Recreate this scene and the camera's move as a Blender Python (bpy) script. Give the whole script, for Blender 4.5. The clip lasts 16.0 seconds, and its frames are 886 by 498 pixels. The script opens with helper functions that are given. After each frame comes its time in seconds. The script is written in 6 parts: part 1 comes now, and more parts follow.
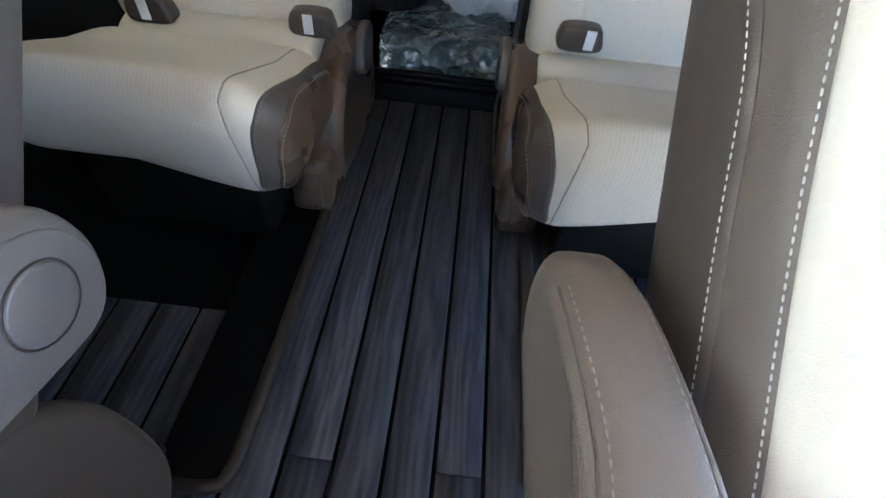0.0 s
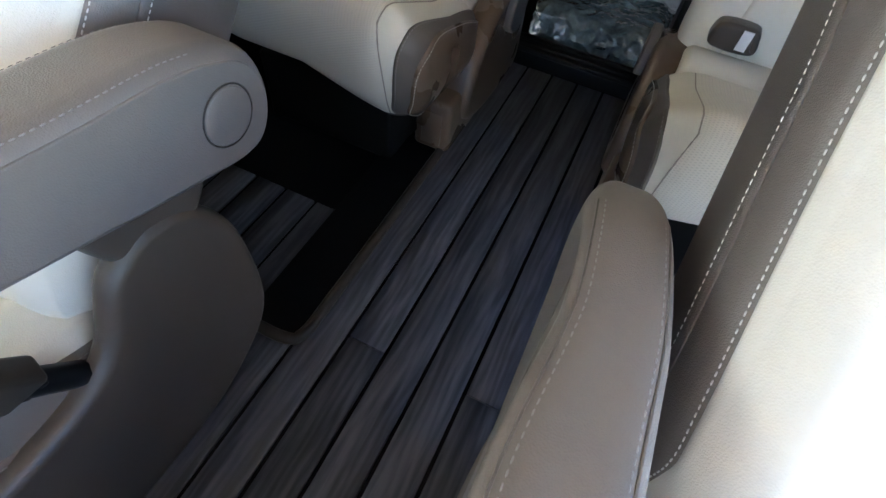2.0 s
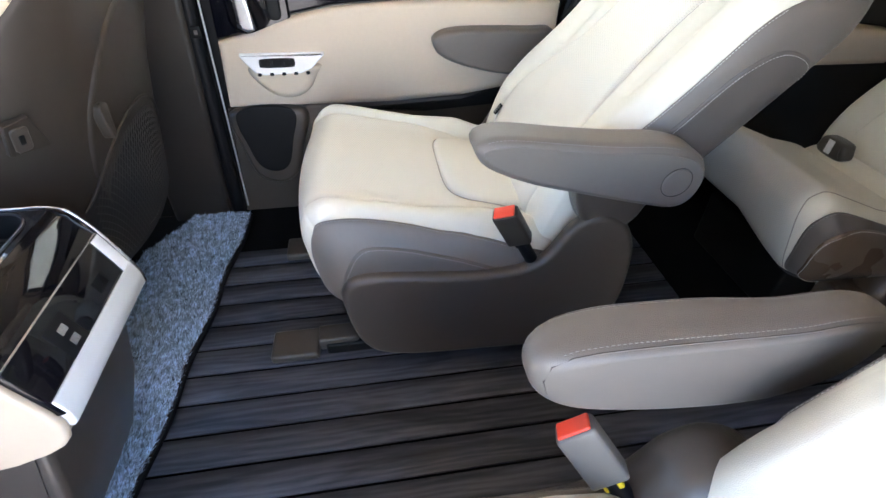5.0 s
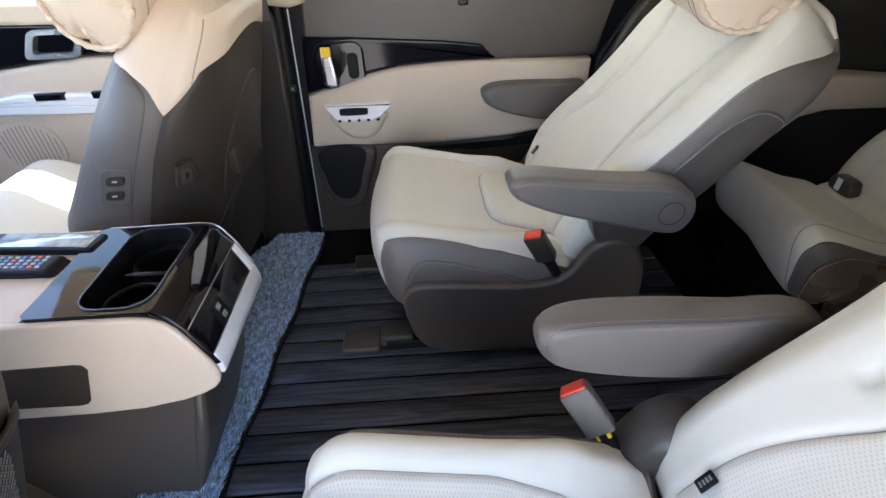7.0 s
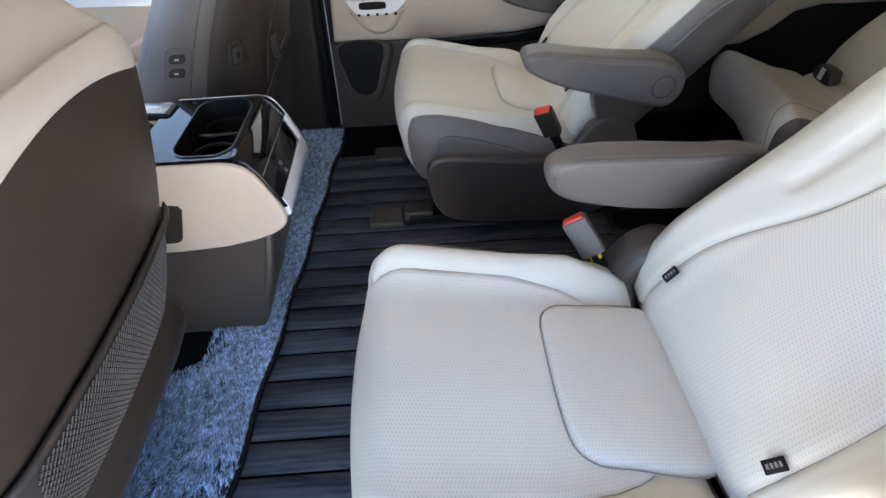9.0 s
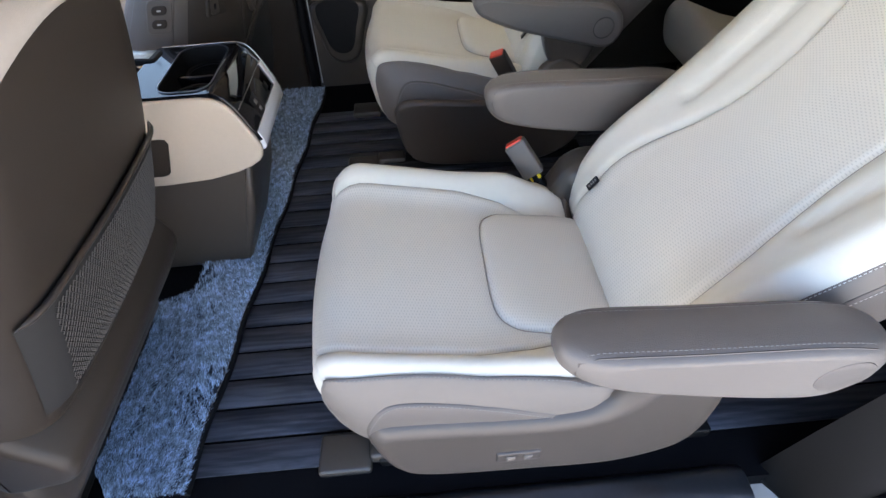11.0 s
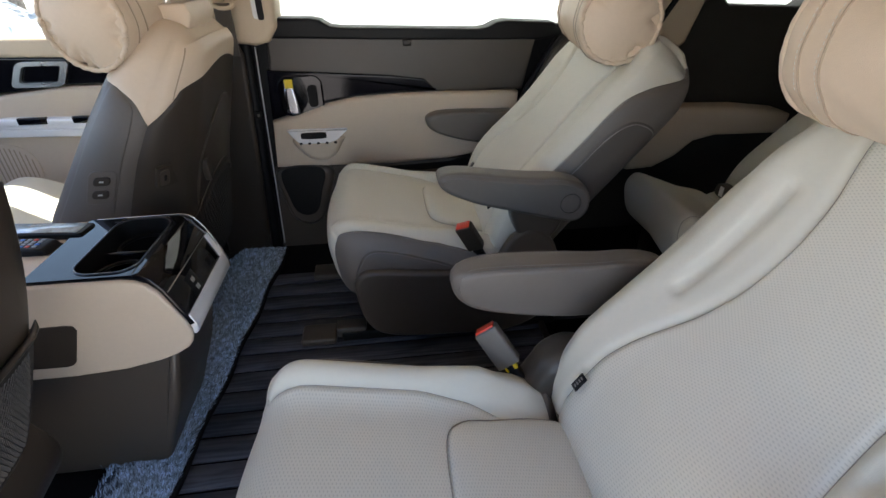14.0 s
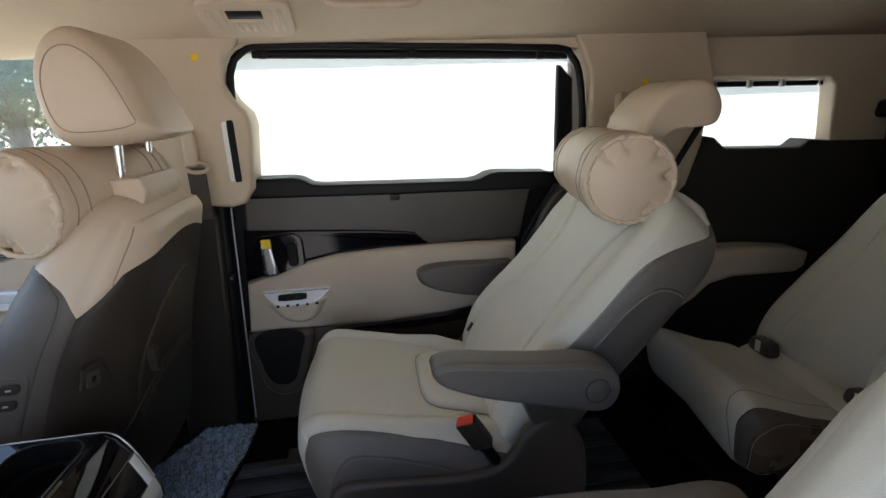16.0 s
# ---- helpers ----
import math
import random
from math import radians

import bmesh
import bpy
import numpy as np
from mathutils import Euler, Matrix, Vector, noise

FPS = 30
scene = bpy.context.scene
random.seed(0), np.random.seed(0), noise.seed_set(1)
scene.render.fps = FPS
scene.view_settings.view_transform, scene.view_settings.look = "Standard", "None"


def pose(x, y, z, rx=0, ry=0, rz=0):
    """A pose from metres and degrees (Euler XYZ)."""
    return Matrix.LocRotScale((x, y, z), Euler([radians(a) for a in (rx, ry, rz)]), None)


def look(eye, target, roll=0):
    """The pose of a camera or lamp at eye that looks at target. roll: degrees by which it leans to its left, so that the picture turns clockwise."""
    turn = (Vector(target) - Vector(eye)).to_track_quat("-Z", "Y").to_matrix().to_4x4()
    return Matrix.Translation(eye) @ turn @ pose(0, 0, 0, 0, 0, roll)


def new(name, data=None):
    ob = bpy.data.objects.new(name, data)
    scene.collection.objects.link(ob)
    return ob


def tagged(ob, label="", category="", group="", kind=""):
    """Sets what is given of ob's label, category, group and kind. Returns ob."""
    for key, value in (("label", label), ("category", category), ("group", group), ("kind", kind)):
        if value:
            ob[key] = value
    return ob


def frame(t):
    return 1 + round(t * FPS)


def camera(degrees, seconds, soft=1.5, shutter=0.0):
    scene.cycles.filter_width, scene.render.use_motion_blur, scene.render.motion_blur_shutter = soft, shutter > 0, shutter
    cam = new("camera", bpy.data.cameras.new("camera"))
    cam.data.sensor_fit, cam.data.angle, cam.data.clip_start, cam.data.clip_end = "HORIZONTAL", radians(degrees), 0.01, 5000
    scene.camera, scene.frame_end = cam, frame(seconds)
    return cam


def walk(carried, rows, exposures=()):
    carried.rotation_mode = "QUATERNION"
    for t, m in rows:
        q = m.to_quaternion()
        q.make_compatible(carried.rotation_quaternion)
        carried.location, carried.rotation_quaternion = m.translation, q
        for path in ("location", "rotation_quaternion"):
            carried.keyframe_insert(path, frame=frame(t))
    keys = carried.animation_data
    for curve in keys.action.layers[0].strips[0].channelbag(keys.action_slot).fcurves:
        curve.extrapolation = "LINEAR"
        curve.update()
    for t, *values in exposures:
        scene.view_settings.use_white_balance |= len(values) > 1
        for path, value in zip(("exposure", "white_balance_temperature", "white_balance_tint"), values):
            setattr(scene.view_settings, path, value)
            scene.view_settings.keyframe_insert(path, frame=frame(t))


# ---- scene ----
cam = camera(86.12, 16.0)
# seconds, eye, Euler angles; x to the car's left, y to its tail, z up from the cabin floor
PATH = [
    (0, 0.0081, -0.0366, 0.6826, 40.30, -4.18, 5.29),
    (0.5, 0.0082, -0.0568, 0.6731, 37.18, -4.24, 8.66),
    (1, 0.0145, -0.0771, 0.6796, 36.44, -4.29, 13.14),
    (1.5, 0.0335, -0.0980, 0.6902, 36.06, -4.63, 17.76),
    (2, 0.0492, -0.1130, 0.6965, 36.25, -5.05, 25.53),
    (2.5, 0.0735, -0.1537, 0.6928, 35.50, -5.59, 34.66),
    (3, 0.1113, -0.2084, 0.7106, 36.41, -5.39, 43.38),
    (3.5, 0.1460, -0.2700, 0.7250, 39.95, -3.10, 54.33),
    (4, 0.2130, -0.3131, 0.7614, 43.73, -3.43, 66.79),
    (4.5, 0.2845, -0.3420, 0.7951, 47.32, -2.41, 76.62),
    (7, 0.5227, -0.3674, 0.9358, 53.97, 1.66, 86.65),
    (7.5, 0.5655, -0.3829, 0.9481, 51.87, 1.74, 87.40),
    (8, 0.6108, -0.3974, 0.9569, 49.72, 1.72, 87.28),
    (8.5, 0.6635, -0.4128, 0.9472, 47.53, 1.57, 86.34),
    (9, 0.7289, -0.4299, 0.9421, 45.21, 1.64, 86.46),
    (9.5, 0.7871, -0.4081, 0.9326, 42.84, 2.53, 86.95),
    (12, 0.9199, -0.3279, 0.9439, 43.90, 1.87, 84.44),
    (12.5, 0.8927, -0.3137, 0.9369, 46.88, 1.37, 84.28),
    (13, 0.8394, -0.3195, 0.9294, 48.23, 0.95, 83.19),
    (13.5, 0.7823, -0.3289, 0.9246, 52.64, 1.00, 82.80),
    (14, 0.7418, -0.3281, 0.9303, 59.23, 0.43, 82.73),
    (14.5, 0.6833, -0.3318, 0.9310, 64.33, 0.58, 82.26),
    (15, 0.6082, -0.3308, 0.9401, 66.86, 0.34, 80.62),
    (15.5, 0.5490, -0.3259, 0.9412, 69.73, 0.76, 80.27),
    (16, 0.5191, -0.2954, 0.9695, 73.66, 2.19, 81.37),
]
walk(cam, [(t, pose(x, y, z, rx, ry, rz)) for t, x, y, z, rx, ry, rz in PATH], [
    (0.0, 4.29, 6000, 12), (1.0, 4.30, 6050, 12), (1.6, 4.12, 6100, 12), (3.0, 3.82, 6200, 14), (4.5, 3.9, 6350, 15), (7.0, 3.1, 6450, 16), (9.0, 2.95, 6450, 16), (12.0, 2.52, 6850, 16), (12.6, 2.38, 6950, 16), (14.5, 2.03, 6700, 15), (16.0, 1.78, 6550, 14)])

# ---------------------------------------------------------------- light
world = bpy.data.worlds.new("sky")
scene.world = world
world.use_nodes = True
wn = world.node_tree
sky = wn.nodes.new("ShaderNodeTexSky")
sky.sky_type, sky.sun_disc, sky.sun_elevation, sky.sun_rotation = "NISHITA", False, radians(61), radians(-86)
wn.nodes["Background"].inputs[1].default_value = 0.15
wn.links.new(sky.outputs[0], wn.nodes["Background"].inputs[0])
sun = new("sun", bpy.data.lights.new("sun", "SUN"))
sun.data.energy, sun.data.angle, sun.data.color = 4.5, radians(0.5), (1.0, 0.95, 0.87)
sun.matrix_world = look((-3.9, 0.27, 7.0), (0, 0, 0))

# ---------------------------------------------------------------- materials
def material(name, col, rough=0.5, metal=0.0, var=0.08, scale=40.0, bump=0.0, bscale=600.0, spec=0.5, coat=0.0, per_object=0.0):
    m = bpy.data.materials.new(name)
    m.use_nodes = True
    nt = m.node_tree
    b = nt.nodes["Principled BSDF"]
    b.inputs["Roughness"].default_value, b.inputs["Metallic"].default_value = rough, metal
    b.inputs["Specular IOR Level"].default_value = spec
    b.inputs["Coat Weight"].default_value = coat
    tc = nt.nodes.new("ShaderNodeTexCoord")
    n1 = nt.nodes.new("ShaderNodeTexNoise")
    n1.inputs["Scale"].default_value, n1.inputs["Detail"].default_value = scale * 0.2, 4
    n2 = nt.nodes.new("ShaderNodeTexNoise")
    n2.inputs["Scale"].default_value, n2.inputs["Detail"].default_value = scale * 3, 3
    mix = nt.nodes.new("ShaderNodeMath")
    mix.operation = "MULTIPLY_ADD"
    mix.inputs[1].default_value = 0.5
    nt.links.new(tc.outputs["Object"], n1.inputs["Vector"])
    nt.links.new(tc.outputs["Object"], n2.inputs["Vector"])
    nt.links.new(n2.outputs[0], mix.inputs[0])
    nt.links.new(n1.outputs[0], mix.inputs[2])
    ramp = nt.nodes.new("ShaderNodeMapRange")
    ramp.inputs["From Min"].default_value, ramp.inputs["From Max"].default_value = 0.45, 1.05
    ramp.inputs["To Min"].default_value, ramp.inputs["To Max"].default_value = 1 - var, 1 + var
    nt.links.new(mix.outputs[0], ramp.inputs["Value"])
    mul = nt.nodes.new("ShaderNodeVectorMath")
    mul.operation = "SCALE"
    mul.inputs[0].default_value = col
    nt.links.new(ramp.outputs[0], mul.inputs["Scale"])
    nt.links.new(mul.outputs[0], b.inputs["Base Color"])
    rr = nt.nodes.new("ShaderNodeMapRange")
    rr.inputs["To Min"].default_value, rr.inputs["To Max"].default_value = max(0.0, rough - 0.08), min(1.0, rough + 0.08)
    if rough > 0.12:
        nt.links.new(n1.outputs[0], rr.inputs["Value"])
        nt.links.new(rr.outputs[0], b.inputs["Roughness"])
    if bump:
        bt = nt.nodes.new("ShaderNodeTexVoronoi")
        bt.inputs["Scale"].default_value = bscale
        nt.links.new(tc.outputs["Object"], bt.inputs["Vector"])
        bp = nt.nodes.new("ShaderNodeBump")
        bp.inputs["Strength"].default_value, bp.inputs["Distance"].default_value = bump, 0.0006
        nt.links.new(bt.outputs["Distance"], bp.inputs["Height"])
        nt.links.new(bp.outputs[0], b.inputs["Normal"])
    return m


CREAM = material("cream_leather", (0.68, 0.65, 0.555), 0.58, bump=0.25, bscale=900, var=0.03, spec=0.35)
PERF = material("perforated_leather", (0.70, 0.67, 0.585), 0.55, var=0.03, spec=0.4)
nt = PERF.node_tree
uvm, rot, dots = nt.nodes.new("ShaderNodeUVMap"), nt.nodes.new("ShaderNodeMapping"), nt.nodes.new("ShaderNodeTexVoronoi")
rot.inputs["Rotation"].default_value, rot.inputs["Scale"].default_value = (0, 0, radians(45)), (135, 330, 330)
dots.inputs["Randomness"].default_value, dots.inputs["Scale"].default_value, dots.voronoi_dimensions = 0.0, 1.0, "2D"
hole, bmp, dark = nt.nodes.new("ShaderNodeMapRange"), nt.nodes.new("ShaderNodeBump"), nt.nodes.new("ShaderNodeVectorMath")
hole.inputs["From Min"].default_value, hole.inputs["From Max"].default_value, hole.inputs["To Min"].default_value = 0.14, 0.30, 0.79
nt.links.new(uvm.outputs[0], rot.inputs[0]); nt.links.new(rot.outputs[0], dots.inputs["Vector"]); nt.links.new(dots.outputs["Distance"], hole.inputs["Value"])
bmp.inputs["Strength"].default_value, bmp.inputs["Distance"].default_value = 0.45, 0.0010
nt.links.new(hole.outputs[0], bmp.inputs["Height"]); nt.links.new(bmp.outputs[0], nt.nodes["Principled BSDF"].inputs["Normal"])
dark.operation = "SCALE"
base = nt.nodes["Principled BSDF"].inputs["Base Color"].links[0].from_socket
nt.links.new(base, dark.inputs[0]); nt.links.new(hole.outputs[0], dark.inputs["Scale"]); nt.links.new(dark.outputs[0], nt.nodes["Principled BSDF"].inputs["Base Color"])
TAUPE = material("taupe_leather", (0.146, 0.126, 0.107), 0.45, bump=0.3, bscale=900, var=0.05)
TAUPE_LOW = material("dark_taupe_leather", (0.108, 0.092, 0.079), 0.45, bump=0.3, bscale=900, var=0.05)
PLASTIC = material("taupe_plastic", (0.070, 0.057, 0.046), 0.33, bump=0.25, bscale=1400, var=0.06)
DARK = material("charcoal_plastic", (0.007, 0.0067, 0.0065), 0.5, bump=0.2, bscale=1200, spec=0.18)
CHARCOAL = material("charcoal_wall_trim", (0.034, 0.031, 0.027), 0.55, bump=0.25, bscale=1000, var=0.1, spec=0.25)
BLACK = material("black_trim", (0.008, 0.008, 0.009), 0.45, spec=0.2)
PIANO = material("gloss_black", (0.004, 0.004, 0.006), 0.04, spec=0.32, var=0.02)
INKY = material("gloss_black_inlay", (0.004, 0.004, 0.007), 0.10, spec=0.24, var=0.03)
# near-white, barely metallic: window reflections on the chrome trim are in this colour
SILVER = material("silver_paint", (0.86, 0.86, 0.87), 0.20, metal=0.15, var=0.02)
SHELL = material("brown_shell_plastic", (0.040, 0.031, 0.024), 0.42, bump=0.25, bscale=1400, var=0.06, spec=0.3)
SATIN = material("dark_satin_metal", (0.42, 0.43, 0.45), 0.25, metal=1.0, var=0.02)
SILLMETAL = material("dark_sill_metal", (0.10, 0.105, 0.12), 0.32, metal=0.9, var=0.1)
CHROME = material("satin_chrome", (0.80, 0.80, 0.80), 0.28, metal=1.0, var=0.02)
BEIGE = material("beige_trim", (0.60, 0.49, 0.37), 0.5, bump=0.25, bscale=900, var=0.04)
HEADLINER = material("headliner_cloth", (0.58, 0.47, 0.34), 0.9, bump=0.4, bscale=1500, var=0.05)
PILLAR = material("pillar_plastic", (0.60, 0.49, 0.36), 0.6, bump=0.2, bscale=1200, var=0.04)
BROWN = material("brown_gloss_trim", (0.110, 0.076, 0.051), 0.28, bump=0.2, bscale=1400, var=0.08)
THREAD = material("stitch_thread", (0.62, 0.61, 0.57), 0.7)
THREAD2 = material("grey_thread", (0.235, 0.22, 0.205), 0.7)
TAN = material("tan_leather", (0.65, 0.52, 0.39), 0.45, bump=0.25, bscale=900, var=0.04)
STONE = material("stone_leather", (0.52, 0.465, 0.40), 0.5, bump=0.25, bscale=900, var=0.04)
TANSEAM = material("tan_seam_thread", (0.36, 0.275, 0.195), 0.7)
RED = material("red_button", (0.75, 0.05, 0.02), 0.35)
YELLOW = material("yellow_sticker", (0.85, 0.60, 0.02), 0.5)
WHITE = material("white_print", (0.8, 0.8, 0.8), 0.5)
PLANK = material("vinyl_plank", (0.073, 0.071, 0.074), 0.45, var=0.1, spec=0.31)
nt = PLANK.node_tree
tc, oi, off = nt.nodes.new("ShaderNodeTexCoord"), nt.nodes.new("ShaderNodeObjectInfo"), nt.nodes.new("ShaderNodeVectorMath")
mp, gr, fine = nt.nodes.new("ShaderNodeMapping"), nt.nodes.new("ShaderNodeTexNoise"), nt.nodes.new("ShaderNodeTexNoise")
off.operation, off.inputs[1].default_value = "SCALE", (0, 0, 0)
nt.links.new(oi.outputs["Location"], off.inputs[0]); off.inputs["Scale"].default_value = 7.3
add = nt.nodes.new("ShaderNodeVectorMath"); add.operation = "ADD"
nt.links.new(tc.outputs["Object"], add.inputs[0]); nt.links.new(off.outputs[0], add.inputs[1])
mp.inputs["Scale"].default_value = (210, 16.0, 60)
nt.links.new(add.outputs[0], mp.inputs[0])
fine.inputs["Scale"].default_value, fine.inputs["Detail"].default_value, fine.inputs["Distortion"].default_value = 1.0, 5, 0.8
nt.links.new(mp.outputs[0], fine.inputs["Vector"])
mp2, wave = nt.nodes.new("ShaderNodeMapping"), nt.nodes.new("ShaderNodeTexWave")
mp2.inputs["Scale"].default_value = (24, 3.2, 24)
nt.links.new(add.outputs[0], mp2.inputs[0]); nt.links.new(mp2.outputs[0], wave.inputs["Vector"]); nt.links.new(mp2.outputs[0], gr.inputs["Vector"])
gr.inputs["Scale"].default_value, gr.inputs["Detail"].default_value, gr.inputs["Distortion"].default_value = 0.9, 5, 1.6
wave.bands_direction = "X"
wave.inputs["Scale"].default_value, wave.inputs["Distortion"].default_value = 0.9, 14.0
wave.inputs["Detail"].default_value, wave.inputs["Detail Scale"].default_value = 3.0, 0.8
wmul = nt.nodes.new("ShaderNodeMath"); wmul.operation, wmul.inputs[1].default_value = "MULTIPLY_ADD", 0.15
nt.links.new(wave.outputs["Fac"], wmul.inputs[0]); nt.links.new(gr.outputs[0], wmul.inputs[2])
mixn = nt.nodes.new("ShaderNodeMath"); mixn.operation, mixn.inputs[1].default_value = "MULTIPLY_ADD", 0.32
nt.links.new(fine.outputs[0], mixn.inputs[0]); nt.links.new(wmul.outputs[0], mixn.inputs[2])
# grain tones; their blue cast is sky sheen put into the colour
cr = nt.nodes.new("ShaderNodeValToRGB")
cr.color_ramp.elements[0].position, cr.color_ramp.elements[0].color = 0.38, (0.019, 0.022, 0.031, 1)
cr.color_ramp.elements[1].position, cr.color_ramp.elements[1].color = 0.94, (0.108, 0.114, 0.136, 1)
e = cr.color_ramp.elements.new(0.63); e.color = (0.046, 0.050, 0.063, 1)
nt.links.new(mixn.outputs[0], cr.inputs[0])
tone, scl = nt.nodes.new("ShaderNodeMapRange"), nt.nodes.new("ShaderNodeVectorMath")
tone.inputs["To Min"].default_value, tone.inputs["To Max"].default_value = 0.92, 1.08
nt.links.new(oi.outputs["Random"], tone.inputs["Value"]); scl.operation = "SCALE"
nt.links.new(cr.outputs[0], scl.inputs[0]); nt.links.new(tone.outputs[0], scl.inputs["Scale"])
nt.links.new(scl.outputs[0], nt.nodes["Principled BSDF"].inputs["Base Color"])
bmp = nt.nodes.new("ShaderNodeBump"); bmp.inputs["Strength"].default_value, bmp.inputs["Distance"].default_value = 0.4, 0.0012
nt.links.new(mixn.outputs[0], bmp.inputs["Height"]); nt.links.new(bmp.outputs[0], nt.nodes["Principled BSDF"].inputs["Normal"])
MAT = material("mat_black", (0.004, 0.004, 0.005), 0.7, spec=0.1)
RUG = material("rug_pile", (0.025, 0.035, 0.055), 0.9, var=0.3, scale=80)
PILE = material("rug_fibre", (0.37, 0.50, 0.65), 0.8, var=0.75, scale=330)
nt = PILE.node_tree
geo, rgp, sc_ = nt.nodes.new("ShaderNodeNewGeometry"), nt.nodes.new("ShaderNodeMapRange"), nt.nodes.new("ShaderNodeVectorMath")
rgp.inputs["To Min"].default_value, rgp.inputs["To Max"].default_value = 0.22, 1.6
sc_.operation = "SCALE"
nt.links.new(geo.outputs["Random Per Island"], rgp.inputs["Value"]); nt.links.new(rgp.outputs[0], sc_.inputs["Scale"])
nt.links.new(nt.nodes["Principled BSDF"].inputs["Base Color"].links[0].from_socket, sc_.inputs[0]); nt.links.new(sc_.outputs[0], nt.nodes["Principled BSDF"].inputs["Base Color"])
ASPHALT = material("pale_paving", (0.48, 0.455, 0.42), 0.9, var=0.2, scale=4)
JAMB = material("pale_body_paint", (0.70, 0.68, 0.62), 0.3)
PAINT = material("body_paint", (0.6, 0.6, 0.6), 0.3)

SHADE = bpy.data.materials.new("shade_mesh")
SHADE.use_nodes = True
nt = SHADE.node_tree
tl, tp, df = nt.nodes.new("ShaderNodeBsdfTranslucent"), nt.nodes.new("ShaderNodeBsdfTransparent"), nt.nodes.new("ShaderNodeBsdfDiffuse")
tl.inputs[0].default_value, df.inputs[0].default_value = (0.97, 0.965, 0.95, 1), (0.8, 0.8, 0.8, 1)
m1, m2 = nt.nodes.new("ShaderNodeMixShader"), nt.nodes.new("ShaderNodeMixShader")
m1.inputs[0].default_value, m2.inputs[0].default_value = 0.34, 0.03
nt.links.new(tl.outputs[0], m1.inputs[1]); nt.links.new(df.outputs[0], m1.inputs[2])
nt.links.new(m1.outputs[0], m2.inputs[1]); nt.links.new(tp.outputs[0], m2.inputs[2])
nt.links.new(m2.outputs[0], nt.nodes["Material Output"].inputs[0])

GLASS = bpy.data.materials.new("window_glass")
GLASS.use_nodes = True
nt = GLASS.node_tree
tp, gl, mx = nt.nodes.new("ShaderNodeBsdfTransparent"), nt.nodes.new("ShaderNodeBsdfGlossy"), nt.nodes.new("ShaderNodeMixShader")
tp.inputs[0].default_value, gl.inputs["Roughness"].default_value, mx.inputs[0].default_value = (0.8, 0.85, 0.83, 1), 0.02, 0.06
nt.links.new(tp.outputs[0], mx.inputs[1]); nt.links.new(gl.outputs[0], mx.inputs[2])
nt.links.new(mx.outputs[0], nt.nodes["Material Output"].inputs[0])

# ---------------------------------------------------------------- helpers
def finish(bm, sharp=50.0, fix=True):
    if fix:
        bmesh.ops.recalc_face_normals(bm, faces=bm.faces)
    for f in bm.faces:
        f.smooth = True
    lim = radians(sharp)
    for e in bm.edges:
        if len(e.link_faces) == 2 and e.calc_face_angle(0) > lim:
            e.smooth = False
    return bm


def mesh_of(name, bm, mat, sharp=50.0, fix=True):
    finish(bm, sharp, fix)
    me = bpy.data.meshes.new(name)
    bm.to_mesh(me)
    bm.free()
    for m in (mat if isinstance(mat, (list, tuple)) else [mat]):
        me.materials.append(m)
    return me


def part(name, bm, mat, parent=None, label="", sharp=50.0, fix=True):
    ob = new(name, mesh_of(name, bm, mat, sharp, fix))
    if parent is not None:
        ob.parent = parent
        ob.matrix_parent_inverse = parent.matrix_world.inverted() if parent.type != "EMPTY" else Matrix.Translation(-parent.location)
    return tagged(ob, label=label)


def thing(name, label, category, at=(0, 0, 0), group="", kind=""):
    ob = new(name)
    ob.empty_display_size = 0.05
    ob.location = at
    return tagged(ob, label, category, group, kind)


def box(x0, x1, y0, y1, z0, z1, r=0.0, seg=3):
    bm = bmesh.new()
    bmesh.ops.create_cube(bm, size=1.0)
    for v in bm.verts:
        v.co = Vector(((x0 + x1) / 2 + v.co.x * (x1 - x0), (y0 + y1) / 2 + v.co.y * (y1 - y0), (z0 + z1) / 2 + v.co.z * (z1 - z0)))
    if r > 0:
        bmesh.ops.bevel(bm, geom=bm.edges[:], offset=r, segments=seg, affect="EDGES", profile=0.5)
    return bm


def smooth_line(pts, n=60, closed=False):
    """A Catmull-Rom line through pts, n points evenly spaced along it."""
    P = [np.array(p, float) for p in pts]
    P = [P[-1]] + P + [P[0], P[1]] if closed else [2 * P[0] - P[1]] + P + [2 * P[-1] - P[-2]]
    out = []
    for i in range(1, len(P) - 2):
        for k in range(16):
            t = k / 16
            out.append(0.5 * (2 * P[i] + (P[i + 1] - P[i - 1]) * t + (2 * P[i - 1] - 5 * P[i] + 4 * P[i + 1] - P[i + 2]) * t * t + (3 * P[i] - P[i - 1] - 3 * P[i + 1] + P[i + 2]) * t ** 3))
    out.append(P[-2])
    out = np.array(out)
    d = np.concatenate([[0], np.cumsum(np.linalg.norm(np.diff(out, axis=0), axis=1))])
    want = np.linspace(0, d[-1], n + 1)[:-1] if closed else np.linspace(0, d[-1], n)
    return np.stack([np.interp(want, d, out[:, k]) for k in range(out.shape[1])], 1)


def inset(loop, d):
    """A closed 2D loop moved inwards by d along its normals."""
    t = np.roll(loop, -1, 0) - np.roll(loop, 1, 0)
    t /= np.linalg.norm(t, axis=1)[:, None] + 1e-12
    area = np.sum(loop[:, 0] * np.roll(loop[:, 1], -1) - np.roll(loop[:, 0], -1) * loop[:, 1])
    n = np.stack([-t[:, 1], t[:, 0]], 1) * (1 if area > 0 else -1)
    return loop + n * d


